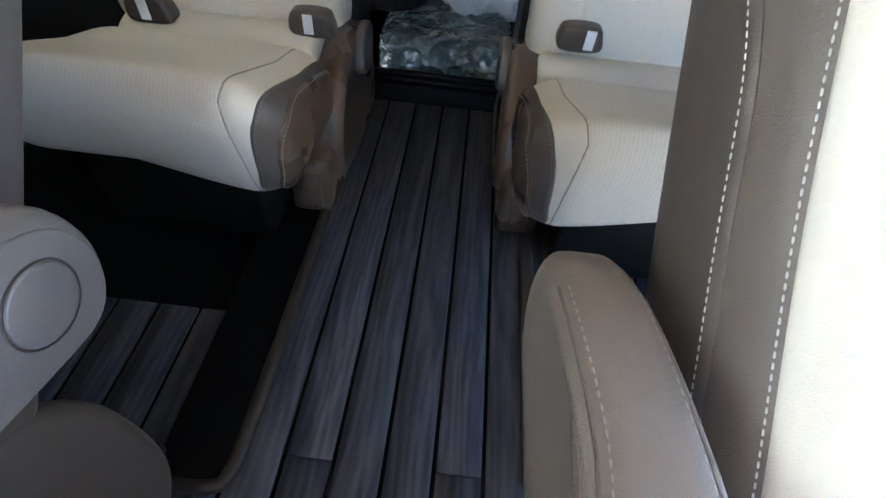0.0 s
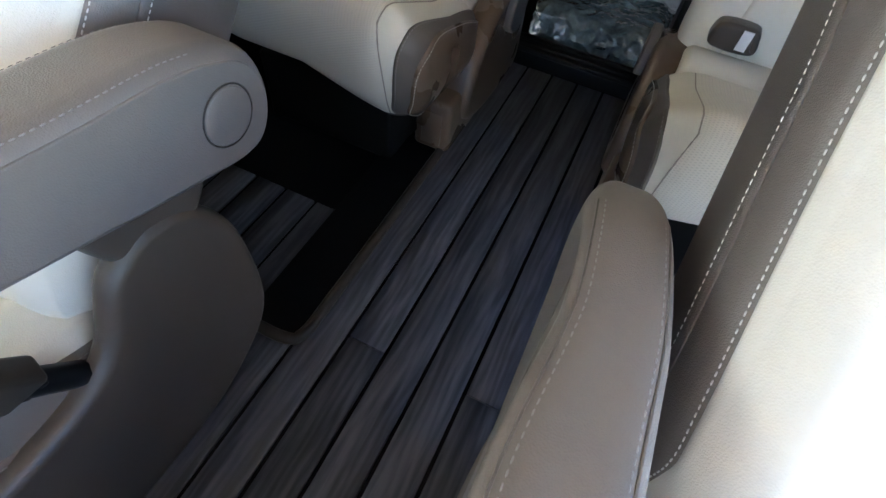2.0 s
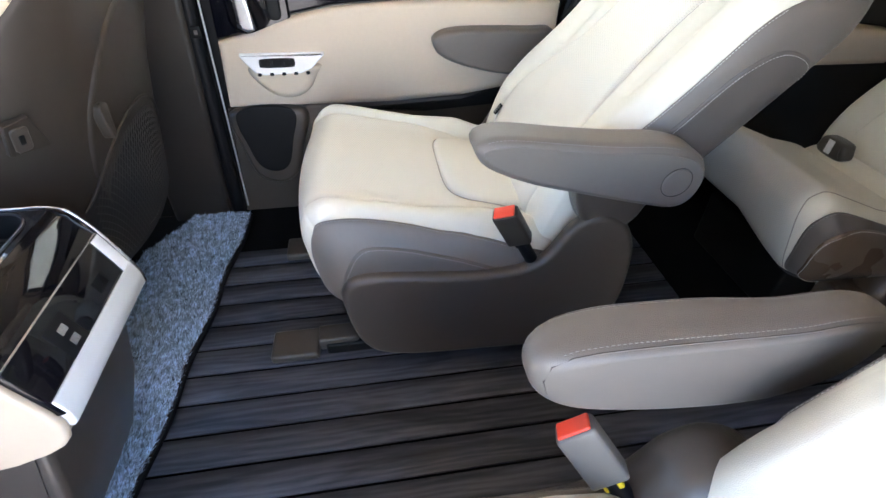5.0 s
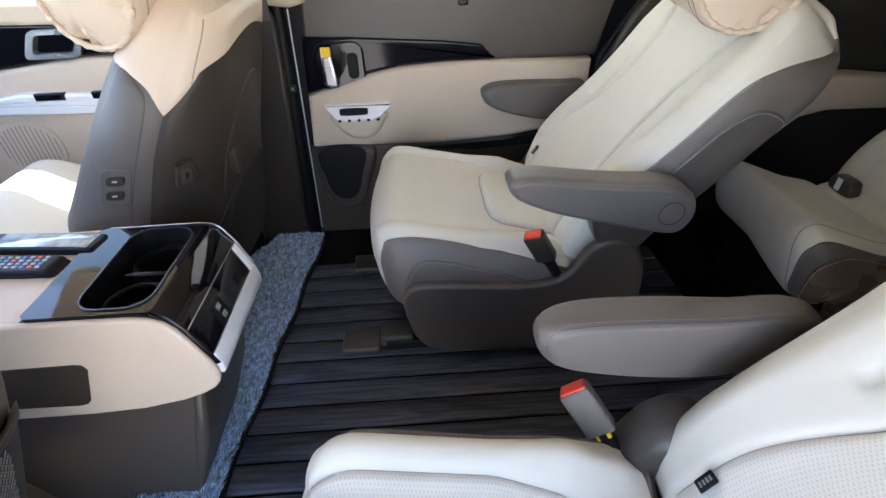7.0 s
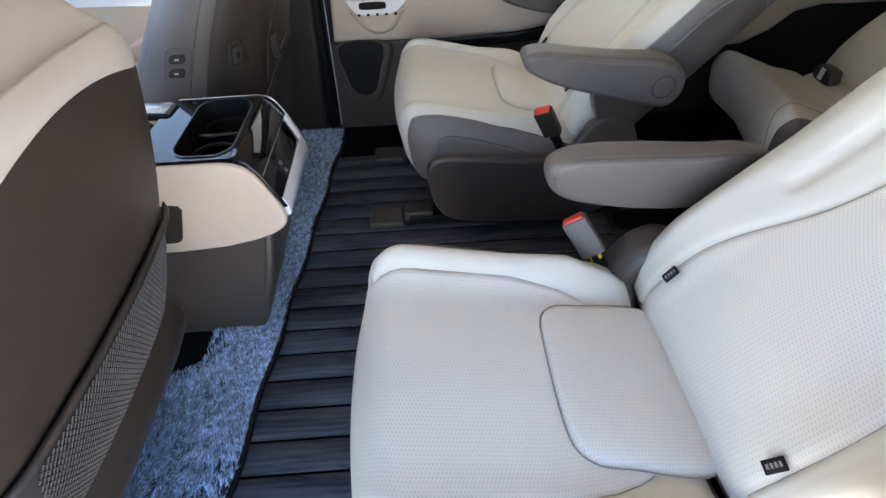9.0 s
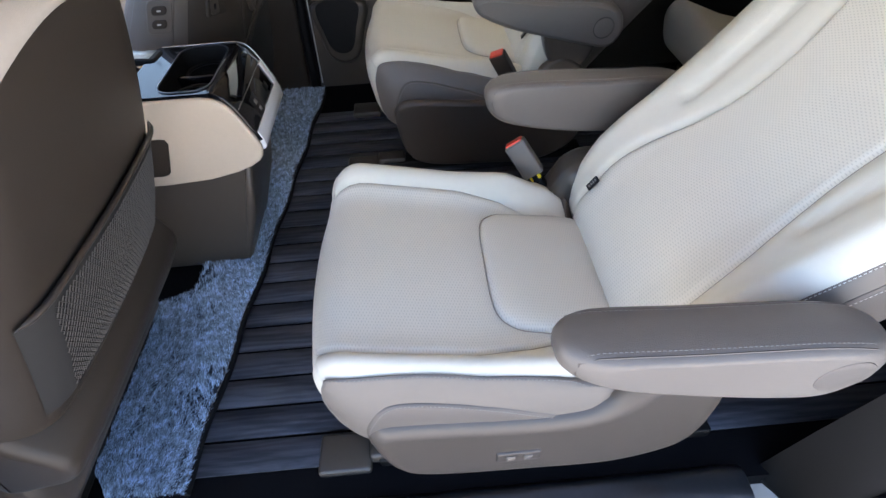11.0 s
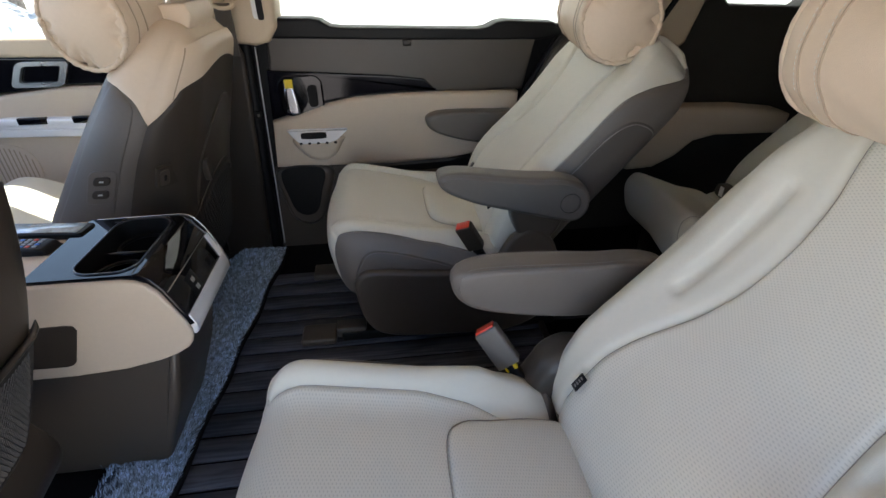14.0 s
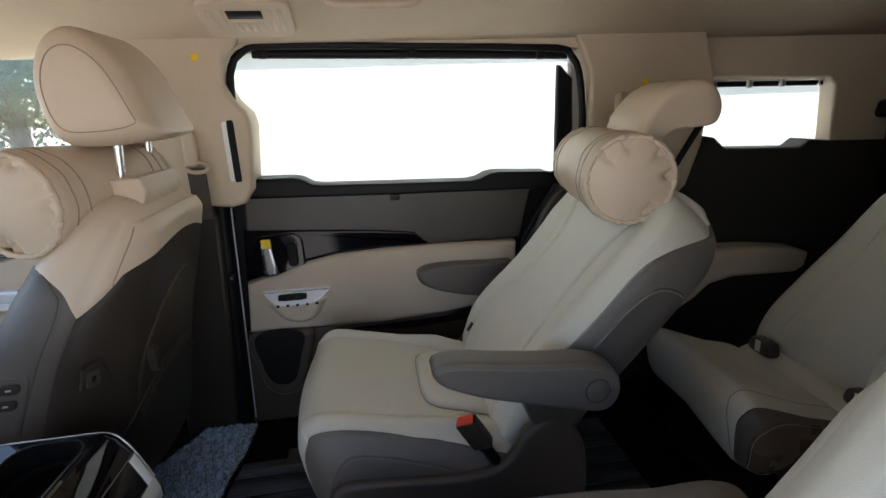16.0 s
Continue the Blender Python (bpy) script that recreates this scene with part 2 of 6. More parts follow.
def loft(rings, caps=True, closed=True):
    bm = bmesh.new()
    rows_ = [[bm.verts.new(p) for p in r] for r in rings]
    n = len(rows_[0])
    for a, b in zip(rows_, rows_[1:]):
        for i in range(n if closed else n - 1):
            j = (i + 1) % n
            bm.faces.new((a[i], a[j], b[j], b[i]))
    if caps:
        for r in (rows_[0], rows_[-1]):
            bm.faces.new(r)
    return bm


def slab(profile, a0, a1, r=0.015, n=72, seg=5, axis="x", smooth=True, warp=None, mids=1, soft=False):
    """A profile in the plane across the axis, run from a0 to a1 with edges rounded by r."""
    loop = smooth_line(profile, n, True) if smooth else np.array(profile, float)
    first = [(a0 + r - r * math.cos(q), r - r * math.sin(q)) for q in [k / seg * math.pi / 2 for k in range(seg + 1)]]
    first = [(a0, r + min(r, 0.004))] + first
    last = [(a0 + a1 - a, d) for a, d in reversed(first)]
    mid = [(a0 + r + (a1 - a0 - 2 * r) * k / (mids + 1), 0.0) for k in range(1, mids + 1)]
    mid_ = loop.mean(0)
    span_ = np.linalg.norm(loop - mid_, axis=1).mean()
    rings = []
    for a, d in first + mid + last:
        l2 = mid_ + (loop - mid_) * (1 - d / span_) if soft else inset(loop, d)
        ring = []
        for p in l2:
            q = (a, p[0], p[1]) if axis == "x" else (p[0], a, p[1]) if axis == "y" else (p[0], p[1], a)
            ring.append(Vector(warp(*q) if warp else q))
        rings.append(ring)
    return loft(rings)


def rounded_grid(half, r, res):
    """A box with rounded edges as a fine grid: points, faces and each face's side."""
    pts, faces, key = [], [], {}
    h = np.array(half)
    nums = [max(2, int(round(2 * a / res))) for a in half]
    def vert(p):
        k = tuple(np.round(p, 6))
        if k not in key:
            key[k] = len(pts)
            pts.append(p)
        return key[k]
    for ax in range(3):
        u, v = [(1, 2), (2, 0), (0, 1)][ax]
        for sgn in (-1, 1):
            gu, gv = np.linspace(-1, 1, nums[u] + 1), np.linspace(-1, 1, nums[v] + 1)
            gu, gv = [np.sign(g) * (1 - (1 - np.abs(g)) ** 1.0) for g in (gu, gv)]
            idx = {}
            for i, a in enumerate(gu):
                for j, b in enumerate(gv):
                    p = np.zeros(3)
                    p[ax], p[u], p[v] = sgn * h[ax], a * h[u], b * h[v]
                    idx[i, j] = vert(p)
            for i in range(len(gu) - 1):
                for j in range(len(gv) - 1):
                    q = [idx[i, j], idx[i + 1, j], idx[i + 1, j + 1], idx[i, j + 1]]
                    faces.append(q if sgn > 0 else q[::-1])
    P = np.array(pts)
    inner = np.clip(P, -(h - r), h - r)
    d = P - inner
    ln = np.linalg.norm(d, axis=1)
    k = np.where(ln > 1e-9, r / np.maximum(ln, 1e-9), 0)
    rounded = inner + d * np.where(ln > r, k, 1)[:, None]
    return P, rounded, faces


def split_parts(P0, P1, faces, region, specs, parent, flip=False, sharp=60):
    """Cuts one surface into parts by region(face centre in box coordinates)."""
    groups = {}
    for f in faces:
        groups.setdefault(region(P0[f].mean(0)), []).append(f)
    for key, fs in groups.items():
        name, mat, label = specs[key]
        bm = bmesh.new()
        uv = bm.loops.layers.uv.new("UVMap")
        made, back = {}, {}
        for f in fs:
            vs = []
            for i in f:
                if i not in made:
                    made[i] = bm.verts.new(P1[i])
                    back[made[i]] = i
                vs.append(made[i])
            for lp in bm.faces.new(vs[::-1] if flip else vs).loops:
                p = P0[back[lp.vert]]
                lp[uv].uv = (p[0], p[1] - p[2])
        part(name, bm, mat, parent, label, sharp, fix=False)


def panel_patch(outline, half, r, sg, deform, n=96, lift=0.003):
    """A padded panel sewn on the side face of a rounded box; outline in its (y, z)."""
    loop = smooth_line(outline, n, True)
    h = np.array(half)

    def on(lp, up):
        over = np.clip(lp[:, 1] - h[2], 0, 1)
        fore = np.clip(-lp[:, 0] - h[1], 0, 1)
        P0 = np.stack([sg * (h[0] - over - fore), np.maximum(lp[:, 0], -h[1]), np.minimum(lp[:, 1], h[2])], 1)
        inner = np.clip(P0, -(h - r), h - r)
        d = P0 - inner
        ln = np.linalg.norm(d, axis=1)
        return deform(P0, inner + d / np.maximum(ln, 1e-9)[:, None] * (np.minimum(ln, r) + up)[:, None])
    rings = [on(inset(loop, a), b) for a, b in ((0.0, -0.003), (0.0005, 0.0008), (0.002, lift * 0.75), (0.005, lift), (0.012, lift))]
    lp = inset(loop, 0.012)
    cen = lp.mean(0)
    for q in (0.86, 0.72, 0.58, 0.44, 0.30, 0.16, 0.05):
        rings.append(on(cen + (lp - cen) * q, lift))
    bm = loft([[Vector(p) for p in ring] for ring in rings], caps=False)
    bm.verts.ensure_lookup_table()
    bm.faces.new([bm.verts[len(bm.verts) - n + i] for i in range(n)])
    seam = on(inset(loop, 0.006), lift + 0.0002)
    return bm, seam


def dist_line(p, line):
    """The distance of 2D points from a polyline."""
    a, b = line[:-1], line[1:]
    ab = b - a
    t = np.clip(np.einsum("pij,ij->pi", p[:, None] - a[None], ab) / np.maximum((ab ** 2).sum(1), 1e-12), 0, 1)
    c = a[None] + ab[None] * t[..., None]
    return np.linalg.norm(p[:, None] - c, axis=2).min(1)


def stitches(line, normals, gap=0.0062, length=0.0042, rad=0.0007, lift=0.0004):
    """Small threads along a 3D line."""
    L = smooth_line(line, max(8, int(np.linalg.norm(np.diff(np.array(line), axis=0), axis=1).sum() / gap)))
    bm = bmesh.new()
    for a, b in zip(L, L[1:]):
        d = Vector(b - a)
        if d.length < 1e-6:
            continue
        d.normalize()
        n = Vector(normals).normalized()
        s = d.cross(n).normalized()
        n = s.cross(d)
        c = Vector((a + b) / 2) + n * lift
        ring = []
        for e, k in ((-0.5, 0.35), (-0.3, 1), (0.3, 1), (0.5, 0.35)):
            ring.append([c + d * e * length + (s * math.cos(q) + n * math.sin(q)) * rad * k for q in (0, 1.05, 2.1, 3.14)])
        vs = [[bm.verts.new(p) for p in r] for r in ring]
        for r0, r1 in zip(vs, vs[1:]):
            for i in range(3):
                bm.faces.new((r0[i], r0[i + 1], r1[i + 1], r1[i]))
    return bm


def tube(line, rad, n=10):
    L = [Vector(p) for p in line]
    rings = []
    up = Vector((0.3, 0.2, 0.93))
    for i, p in enumerate(L):
        d = (L[min(i + 1, len(L) - 1)] - L[max(i - 1, 0)]).normalized()
        s = d.cross(up).normalized()
        w = s.cross(d)
        rr = rad[i] if isinstance(rad, (list, tuple)) else rad
        rings.append([p + (s * math.cos(a) + w * math.sin(a)) * rr for a in [k / n * 2 * math.pi for k in range(n)]])
    return loft(rings)


def disc(centre, normal, rad, thick, bevel=0.002, n=40):
    """A flat round cap with a bevelled rim."""
    z = Vector(normal).normalized()
    x = z.orthogonal().normalized()
    y = z.cross(x)
    c = Vector(centre)
    rings = [[c + (x * math.cos(a) + y * math.sin(a)) * r + z * h for a in [k / n * 2 * math.pi for k in range(n)]] for r, h in ((rad, 0), (rad, thick - bevel), (rad - bevel * 0.4, thick - bevel * 0.3), (rad - bevel, thick), (rad * 0.5, thick))]
    return loft(rings)


def rounded_rect(x0, x1, y0, y1, r, n=80):
    """Points of a rounded rectangle, evenly by angle."""
    cx, cy, hx, hy = (x0 + x1) / 2, (y0 + y1) / 2, (x1 - x0) / 2, (y1 - y0) / 2
    out = []
    for k in range(n):
        a = 2 * math.pi * k / n
        dx, dy = math.cos(a), math.sin(a)
        lo, hi = 0.0, hx + hy
        for _ in range(30):
            t = (lo + hi) / 2
            qx, qy = abs(dx * t) - hx + r, abs(dy * t) - hy + r
            d = math.hypot(max(qx, 0), max(qy, 0)) + min(max(qx, qy), 0) - r
            lo, hi = (t, hi) if d < 0 else (lo, t)
        out.append((cx + dx * lo, cy + dy * lo))
    return out



# ---------------------------------------------------------------- shell of the van
def structure(ob, label, category="car body"):
    return tagged(ob, label, category, kind="structure")


def yz(prof, x0, x1, r=0.008, smooth=False, n=72, seg=3):
    return slab(prof, x0, x1, r, n=n, seg=seg, smooth=smooth)


structure(part("ground", box(-400, 400, -400, 400, -0.60, -0.50), ASPHALT), "grey paved ground under the parked van", "ground")
floor = part("floor", box(-0.93, 0.655, -2.2, 1.03, -0.06, -0.006), MAT)
structure(floor, "black van floor laid with a dark ship-deck vinyl mat", "floor")

# headliner: inner skin, roof skin above it
roof_in = [(-0.95, 1.150), (-0.90, 1.165), (-0.84, 1.19), (-0.70, 1.235), (-0.40, 1.262), (0.0, 1.27), (0.30, 1.265), (0.60, 1.24), (0.74, 1.20), (0.84, 1.13), (0.90, 1.13), (0.86, 1.22), (0.62, 1.30), (0.0, 1.34), (-0.70, 1.31), (-0.95, 1.25), (-1.02, 1.15)]
structure(part("ceiling", slab(roof_in, -1.75, 1.95, 0.004, n=120, seg=1, axis="y"), HEADLINER), "beige cloth headliner of the van", "ceiling")

# right side wall: pillars and the quarter panel round the openings
structure(part("wall_b_pillar_upper", yz([(-0.845, 0.745), (-0.70, 0.725), (-0.66, 0.735), (-0.632, 0.775), (-0.615, 0.95), (-0.622, 0.985), (-0.655, 1.02), (-0.672, 1.06), (-0.665, 1.12), (-0.62, 1.165), (-0.60, 1.21), (-0.90, 1.21), (-0.90, 0.90)], -1.0, -0.885, 0.012), PILLAR), "beige upper door pillar with a belt guide", "pillar")
structure(part("wall_b_pillar_lower", yz([(-0.95, -0.05), (-0.94, 0.74), (-0.765, 0.735), (-0.742, 0.70), (-0.760, 0.40), (-0.795, -0.05)], -1.0, -0.895, 0.012), SHELL), "dark taupe lower door pillar", "pillar")
structure(part("wall_c_pillar", yz([(0.335, 0.60), (0.375, 0.90), (0.370, 1.06), (0.335, 1.13), (0.30, 1.21), (0.72, 1.21), (0.78, 1.04), (0.76, 0.83), (0.72, 0.70), (0.60, 0.60)], -1.0, -0.90, 0.012), PILLAR), "beige rear door pillar", "pillar")
structure(part("wall_quarter_top", yz([(0.70, 1.21), (0.775, 1.035), (1.225, 1.025), (1.25, 1.0), (1.27, 0.81), (1.9, 0.74), (1.9, 1.25)], -1.0, -0.935, 0.01), PILLAR), "beige trim over the rear quarter window", "wall")
structure(part("wall_quarter_lower", yz([(0.17, 0.0), (0.16, 0.52), (0.27, 0.72), (0.33, 0.76), (0.74, 0.78), (0.78, 0.855), (0.81, 0.85), (0.85, 0.815), (1.13, 0.805), (1.165, 0.83), (1.25, 0.82), (1.9, 0.80), (1.9, -0.05), (0.9, -0.05)], -1.0, -0.905, 0.01), CHARCOAL), "charcoal lower quarter wall with a raised ledge", "wall")
structure(part("wall_roof_rail", yz([(-0.66, 1.135), (-0.62, 1.21), (0.34, 1.21), (0.335, 1.128), (0.27, 1.142), (-0.575, 1.162)], -1.0, -0.915, 0.008), PILLAR), "beige roof rail over the sliding door window", "wall")
for nm, y0, y1, z0, z1 in (("lower", -2.1, 1.96, -0.12, 0.75), ("pillar_front", -1.0, -0.67, 0.75, 1.25), ("pillar_rear", 0.335, 0.77, 0.75, 1.25), ("tail", 1.27, 1.96, 0.75, 1.25), ("rail", -0.67, 0.335, 1.14, 1.25), ("quarter_rail", 0.77, 1.27, 1.02, 1.25)):
    structure(part("wall_skin_" + nm, box(-1.016, -0.999, y0, y1, z0, z1), PAINT), "outer steel skin of the van", "car body")
# left side behind and before the open doorway
structure(part("wall_left_quarter", yz([(0.42, -0.05), (0.40, 0.75), (0.47, 1.12), (1.9, 1.15), (1.9, -0.05)], 0.745, 0.85, 0.01), DARK), "dark side wall beside the third row", "wall")
structure(part("wall_left_pillar", yz([(-1.02, -0.05), (-1.0, 1.15), (-0.88, 1.15), (-0.93, -0.05)], 0.76, 0.86, 0.01), PLASTIC), "taupe door pillar beside the driver seat", "pillar")
structure(part("wall_left_front", yz([(-2.0, -0.05), (-2.0, 0.75), (-1.02, 0.75), (-1.02, -0.05)], 0.76, 0.86, 0.01), PLASTIC), "taupe front door below its window", "wall")
structure(part("wall_dashboard", slab([(-2.25, -0.05), (-2.25, 0.72), (-1.98, 0.70), (-1.92, 0.55), (-2.0, -0.05)], -0.93, 0.80, 0.02, smooth=False), DARK), "charcoal dashboard wall", "wall")
# unseen; closed up to the roof without a rear window to block light
structure(part("wall_tailgate", box(-1.0, 0.86, 1.88, 1.96, -0.1, 1.30), DARK), "unseen solid tailgate wall that keeps out light from the rear", "wall")
# near-black colour holds the shade of the slid-back door, which isn't built
structure(part("wall_jamb_trim", slab([(0.635, 0.215), (0.70, 0.245), (0.725, 0.272), (0.742, 0.30), (0.742, 0.40), (0.69, 0.41), (0.65, 0.33)], -0.05, 0.36, 0.02, n=60, axis="z", smooth=False, warp=lambda x, y, z: (x + 0.045 * max(0.0, z), y + 0.09 * max(0.0, z), z)), DARK), "trim at the rear edge of the open doorway, coloured dark for shade", "wall")
structure(part("wall_jamb_seal", tube([(0.735 + 0.045 * max(0, z_), 0.285 + 0.09 * max(0, z_), z_) for z_ in np.linspace(-0.06, 1.1, 16)], 0.013, 8), BLACK), "black rubber seal of the open doorway", "trim")
structure(part("wall_jamb_paint", slab([(0.742, 0.30), (0.79, 0.315), (0.86, 0.33), (0.87, 0.42), (0.745, 0.42)], -0.14, 1.10, 0.006, axis="z", smooth=False, warp=lambda x, y, z: (x + 0.045 * max(0.0, z), y + 0.09 * max(0.0, z), z)), JAMB), "pale painted body flange of the open doorway", "car body")
sill = part("door_sill", slab([(0.635, -0.02), (0.64, 0.012), (0.66, 0.018), (0.70, 0.010), (0.705, -0.03)], -0.62, 0.17, 0.004, n=40, seg=2, axis="y"), SILLMETAL)
structure(sill, "dark brushed metal sill plate of the open doorway", "sill")
structure(part("door_step", box(0.70, 0.86, -0.9, 0.42, -0.16, -0.03, 0.02), DARK), "charcoal step of the open doorway", "sill")
structure(part("cargo_floor", box(-0.93, 0.745, 1.10, 1.95, -0.12, -0.05), MAT), "black cargo floor", "floor")
scuff = part("cargo_sill", box(-0.24, 0.125, 1.03, 1.12, -0.06, 0.035, 0.01), BLACK)
structure(scuff, "ribbed black plastic edge of the cargo floor", "sill")
for k in range(3):
    part("rib", box(-0.235, 0.12, 1.028 + 0.03 * k, 1.036 + 0.03 * k, 0.03, 0.042, 0.002, 1), DARK, scuff)

# ---------------------------------------------------------------- second row seats
BD, BN = np.array((0.62, 0.785)), np.array((-0.785, 0.62))     # up along a second-row back, and out of its front (y, z)
BY, BZ = -0.086, 0.313     # the foot of a second-row back
ARM_FAR = [(-0.222, 0.535), (-0.212, 0.513), (-0.185, 0.495), (-0.13, 0.472), (-0.05, 0.449), (0.04, 0.425), (0.095, 0.415), (0.122, 0.432), (0.130, 0.467), (0.112, 0.503), (0.06, 0.523), (-0.02, 0.530), (-0.10, 0.540), (-0.17, 0.550), (-0.208, 0.548)]
ARM_AISLE = [(-0.237, 0.487), (-0.230, 0.458), (-0.205, 0.433), (-0.15, 0.416), (-0.08, 0.403), (0.0, 0.396), (0.09, 0.402), (0.135, 0.420), (0.153, 0.452), (0.140, 0.486), (0.08, 0.502), (-0.03, 0.506), (-0.14, 0.511), (-0.20, 0.511), (-0.228, 0.504)]
ARM_DOOR = [(-0.248, 0.538), (-0.240, 0.513), (-0.20, 0.487), (-0.13, 0.463), (-0.06, 0.443), (0.014, 0.426), (0.075, 0.420), (0.104, 0.443), (0.112, 0.480), (0.092, 0.513), (0.03, 0.529), (-0.05, 0.536), (-0.13, 0.542), (-0.20, 0.549), (-0.236, 0.550)]
SHIELD = [(-0.460, 0.225), (-0.452, 0.265), (-0.412, 0.284), (-0.263, 0.270), (-0.200, 0.266), (-0.143, 0.271), (-0.104, 0.292), (-0.083, 0.325), (-0.062, 0.357), (-0.014, 0.375), (0.038, 0.345), (0.066, 0.265), (0.055, 0.13), (-0.05, 0.062), (-0.20, 0.060), (-0.37, 0.074), (-0.435, 0.118)]


def bend(v, a, a2, hi):
    """Maps [0, a] to [0, a2] and [a, hi] to [a2, hi], keeping the sign."""
    w = np.abs(v)
    return np.sign(v) * np.where(w < a, w * a2 / a, a2 + (w - a) * (hi - a2) / (hi - a))


def slim(x, a, k):
    """Narrows what lies beyond a on the door side of a seat."""
    return np.where(x > a, a + (x - a) * k, x)


def surface_line(pts, half, r, shape):
    """Points of a box's face carried on to its rounded, shaped skin."""
    E0 = np.array(pts, float)
    inn = np.clip(E0, -(np.array(half) - r), np.array(half) - r)
    dd = E0 - inn
    ll = np.linalg.norm(dd, axis=1)[:, None]
    return [Vector(p) for p in shape(E0, inn + dd / np.maximum(ll, 1e-9) * np.minimum(ll, r))]


SEAMLINE = material("seam_thread", (0.32, 0.29, 0.25), 0.7)


def second_row_seat(cx, m, arms, label, dy=0.0, bracket=False):
    """m = 1: the outer side is at +x, m = -1: mirrored."""
    seat = thing("captain_seat", label, "car seat", (cx, -0.2, 0), "second-row captain seats")
    X = lambda lx: cx + m * lx
    # ---- cushion
    half, r = (0.25, 0.235, 0.085), 0.07
    P0, P1, faces = rounded_grid(half, r, 0.006)
    EDGE = abs(P0[np.argmin(np.abs(np.abs(P0[:, 0]) - 0.172)), 0])

    hump = (0.017, 0.027) if bracket else (0.044, 0.019)

    def lift(px, py, t01):
        ax = np.abs(px)
        return (-0.235 * py + 0.16 * np.clip(py, 0, 1) * np.clip((ax - 0.15) / 0.04, 0, 1) + np.where(px < 0, *hump) * np.exp(-((ax - 0.205) / 0.042) ** 2) * np.clip((0.2 - py) / 0.1, 0, 1) + 0.012 * (1 - (px / 0.25) ** 2)) * t01

    def cushion(P0, P1, half=half, EDGE=EDGE):
        lim = np.interp(P0[:, 1], [-0.235, -0.16, 0.0, 0.08, 0.12, 0.15], [0.160, 0.172, 0.172, 0.158, 0.144, 0.127])
        top = P0[:, 2] > half[2] - 1e-6
        x = np.where(top, bend(P1[:, 0], EDGE, lim, half[0]), P1[:, 0])
        z = P1[:, 2].copy()
        t01 = np.clip((z + half[2]) / (2 * half[2]), 0, 1)
        Q = np.stack([x, P1[:, 1], z], 1)
        Q[:, 2] += lift(x, P1[:, 1], t01)
        Q[:, 2] -= (0.020 if bracket else 0.005) * t01 * np.clip((-P1[:, 1] - 0.13) / 0.105, 0, 1) ** 2
        Q[:, 1] += -0.03 * (1 - (x / 0.25) ** 2) * np.clip(-P1[:, 1] / 0.235, 0, 1)
        Q[:, 1] += 0.035 * (1 - t01) * np.clip(-P1[:, 1] / 0.235, 0, 1) ** 2
        seam = np.exp(-((np.abs(P0[:, 0]) - EDGE) / 0.0045) ** 2)
        Q[:, 2] -= top * 0.008 * seam
        Q[:, 1] += (P0[:, 1] < -half[1] + 1e-6) * 0.006 * seam
        return np.stack([X(slim(Q[:, 0], 0.172, 0.72)), Q[:, 1] - 0.285 + dy, Q[:, 2] + 0.25], 1)
    W = cushion(P0, P1)

    def region(c):
        if c[2] < -half[2] + 1e-4 or c[1] > half[1] - 1e-4:
            return "under"
        return "panel" if abs(c[0]) < EDGE else "bolster" if c[0] > 0 else "bolster_in"
    bol = ("cushion_bolster", CREAM, "smooth cream leather bolster")
    split_parts(P0, W, faces, region, {"bolster_in": bol, "under": ("cushion_base", TAUPE, "taupe cushion underside"), "panel": ("cushion_panel", PERF, "perforated cream leather centre panel"), "bolster": bol}, seat, m < 0)
    for sg in (-1, 1):
        part("seam", tube(surface_line([(sg * EDGE, y_, half[2]) for y_ in np.linspace(0.20, -0.235, 26)] + [(sg * EDGE, -half[1], z_) for z_ in np.linspace(0.08, -0.02, 8)], half, r, cushion), 0.0009, 5), SEAMLINE, seat, "dark sewn seam")
        wrap = 0.040 if sg > 0 else 0.030 if bracket else 0.0
        bm, seam = panel_patch([(0.225, 0.025 if sg < 0 else 0.062), (0.12, 0.064 if sg < 0 else 0.092), (0.02, 0.096 if sg < 0 else 0.110), (-0.07, 0.110 if sg < 0 else 0.116), (-0.15 - wrap * 0.5, 0.106), (-0.203 - wrap, 0.070 + wrap * 0.5), (-0.224 - wrap, 0.0), (-0.212 - wrap, -0.078), (-0.15, -0.086), (0.10, -0.086), (0.225, -0.08)], half, r, sg, cushion, lift=0.006)
        side = part("cushion_side", bm, TAUPE, seat, "taupe leather cushion side")
        part("stitching", stitches([p for p in seam[0:54:2]], (sg * m, 0, 0.5), gap=0.0058, length=0.004, rad=0.0006), THREAD2, side, "grey seam stitching")
        bm, seam = panel_patch([(0.225, -0.025), (0.12, 0.012), (0.02, 0.044), (-0.07, 0.056), (-0.135, 0.050), (-0.174, 0.012), (-0.190, -0.035), (-0.182, -0.078), (-0.13, -0.086), (0.10, -0.086), (0.225, -0.08)], half, r, sg, cushion, lift=0.0095)
        part("lower_panel", bm, TAUPE_LOW, side, "lower dark taupe leather panel")
        part("stitching", stitches([p for p in seam[0:54:2]], (sg * m, 0, 0.5), gap=0.0058, length=0.004, rad=0.0006), THREAD2, seat, "grey seam stitching")
    # the raised insert at the back of the cushion
    outline = smooth_line([(-0.128, 0.232), (-0.129, 0.10), (-0.121, 0.056), (-0.090, 0.034), (0.0, 0.030), (0.090, 0.034), (0.121, 0.056), (0.129, 0.10), (0.128, 0.232), (0.0, 0.234)], 96, True)
    rings = []
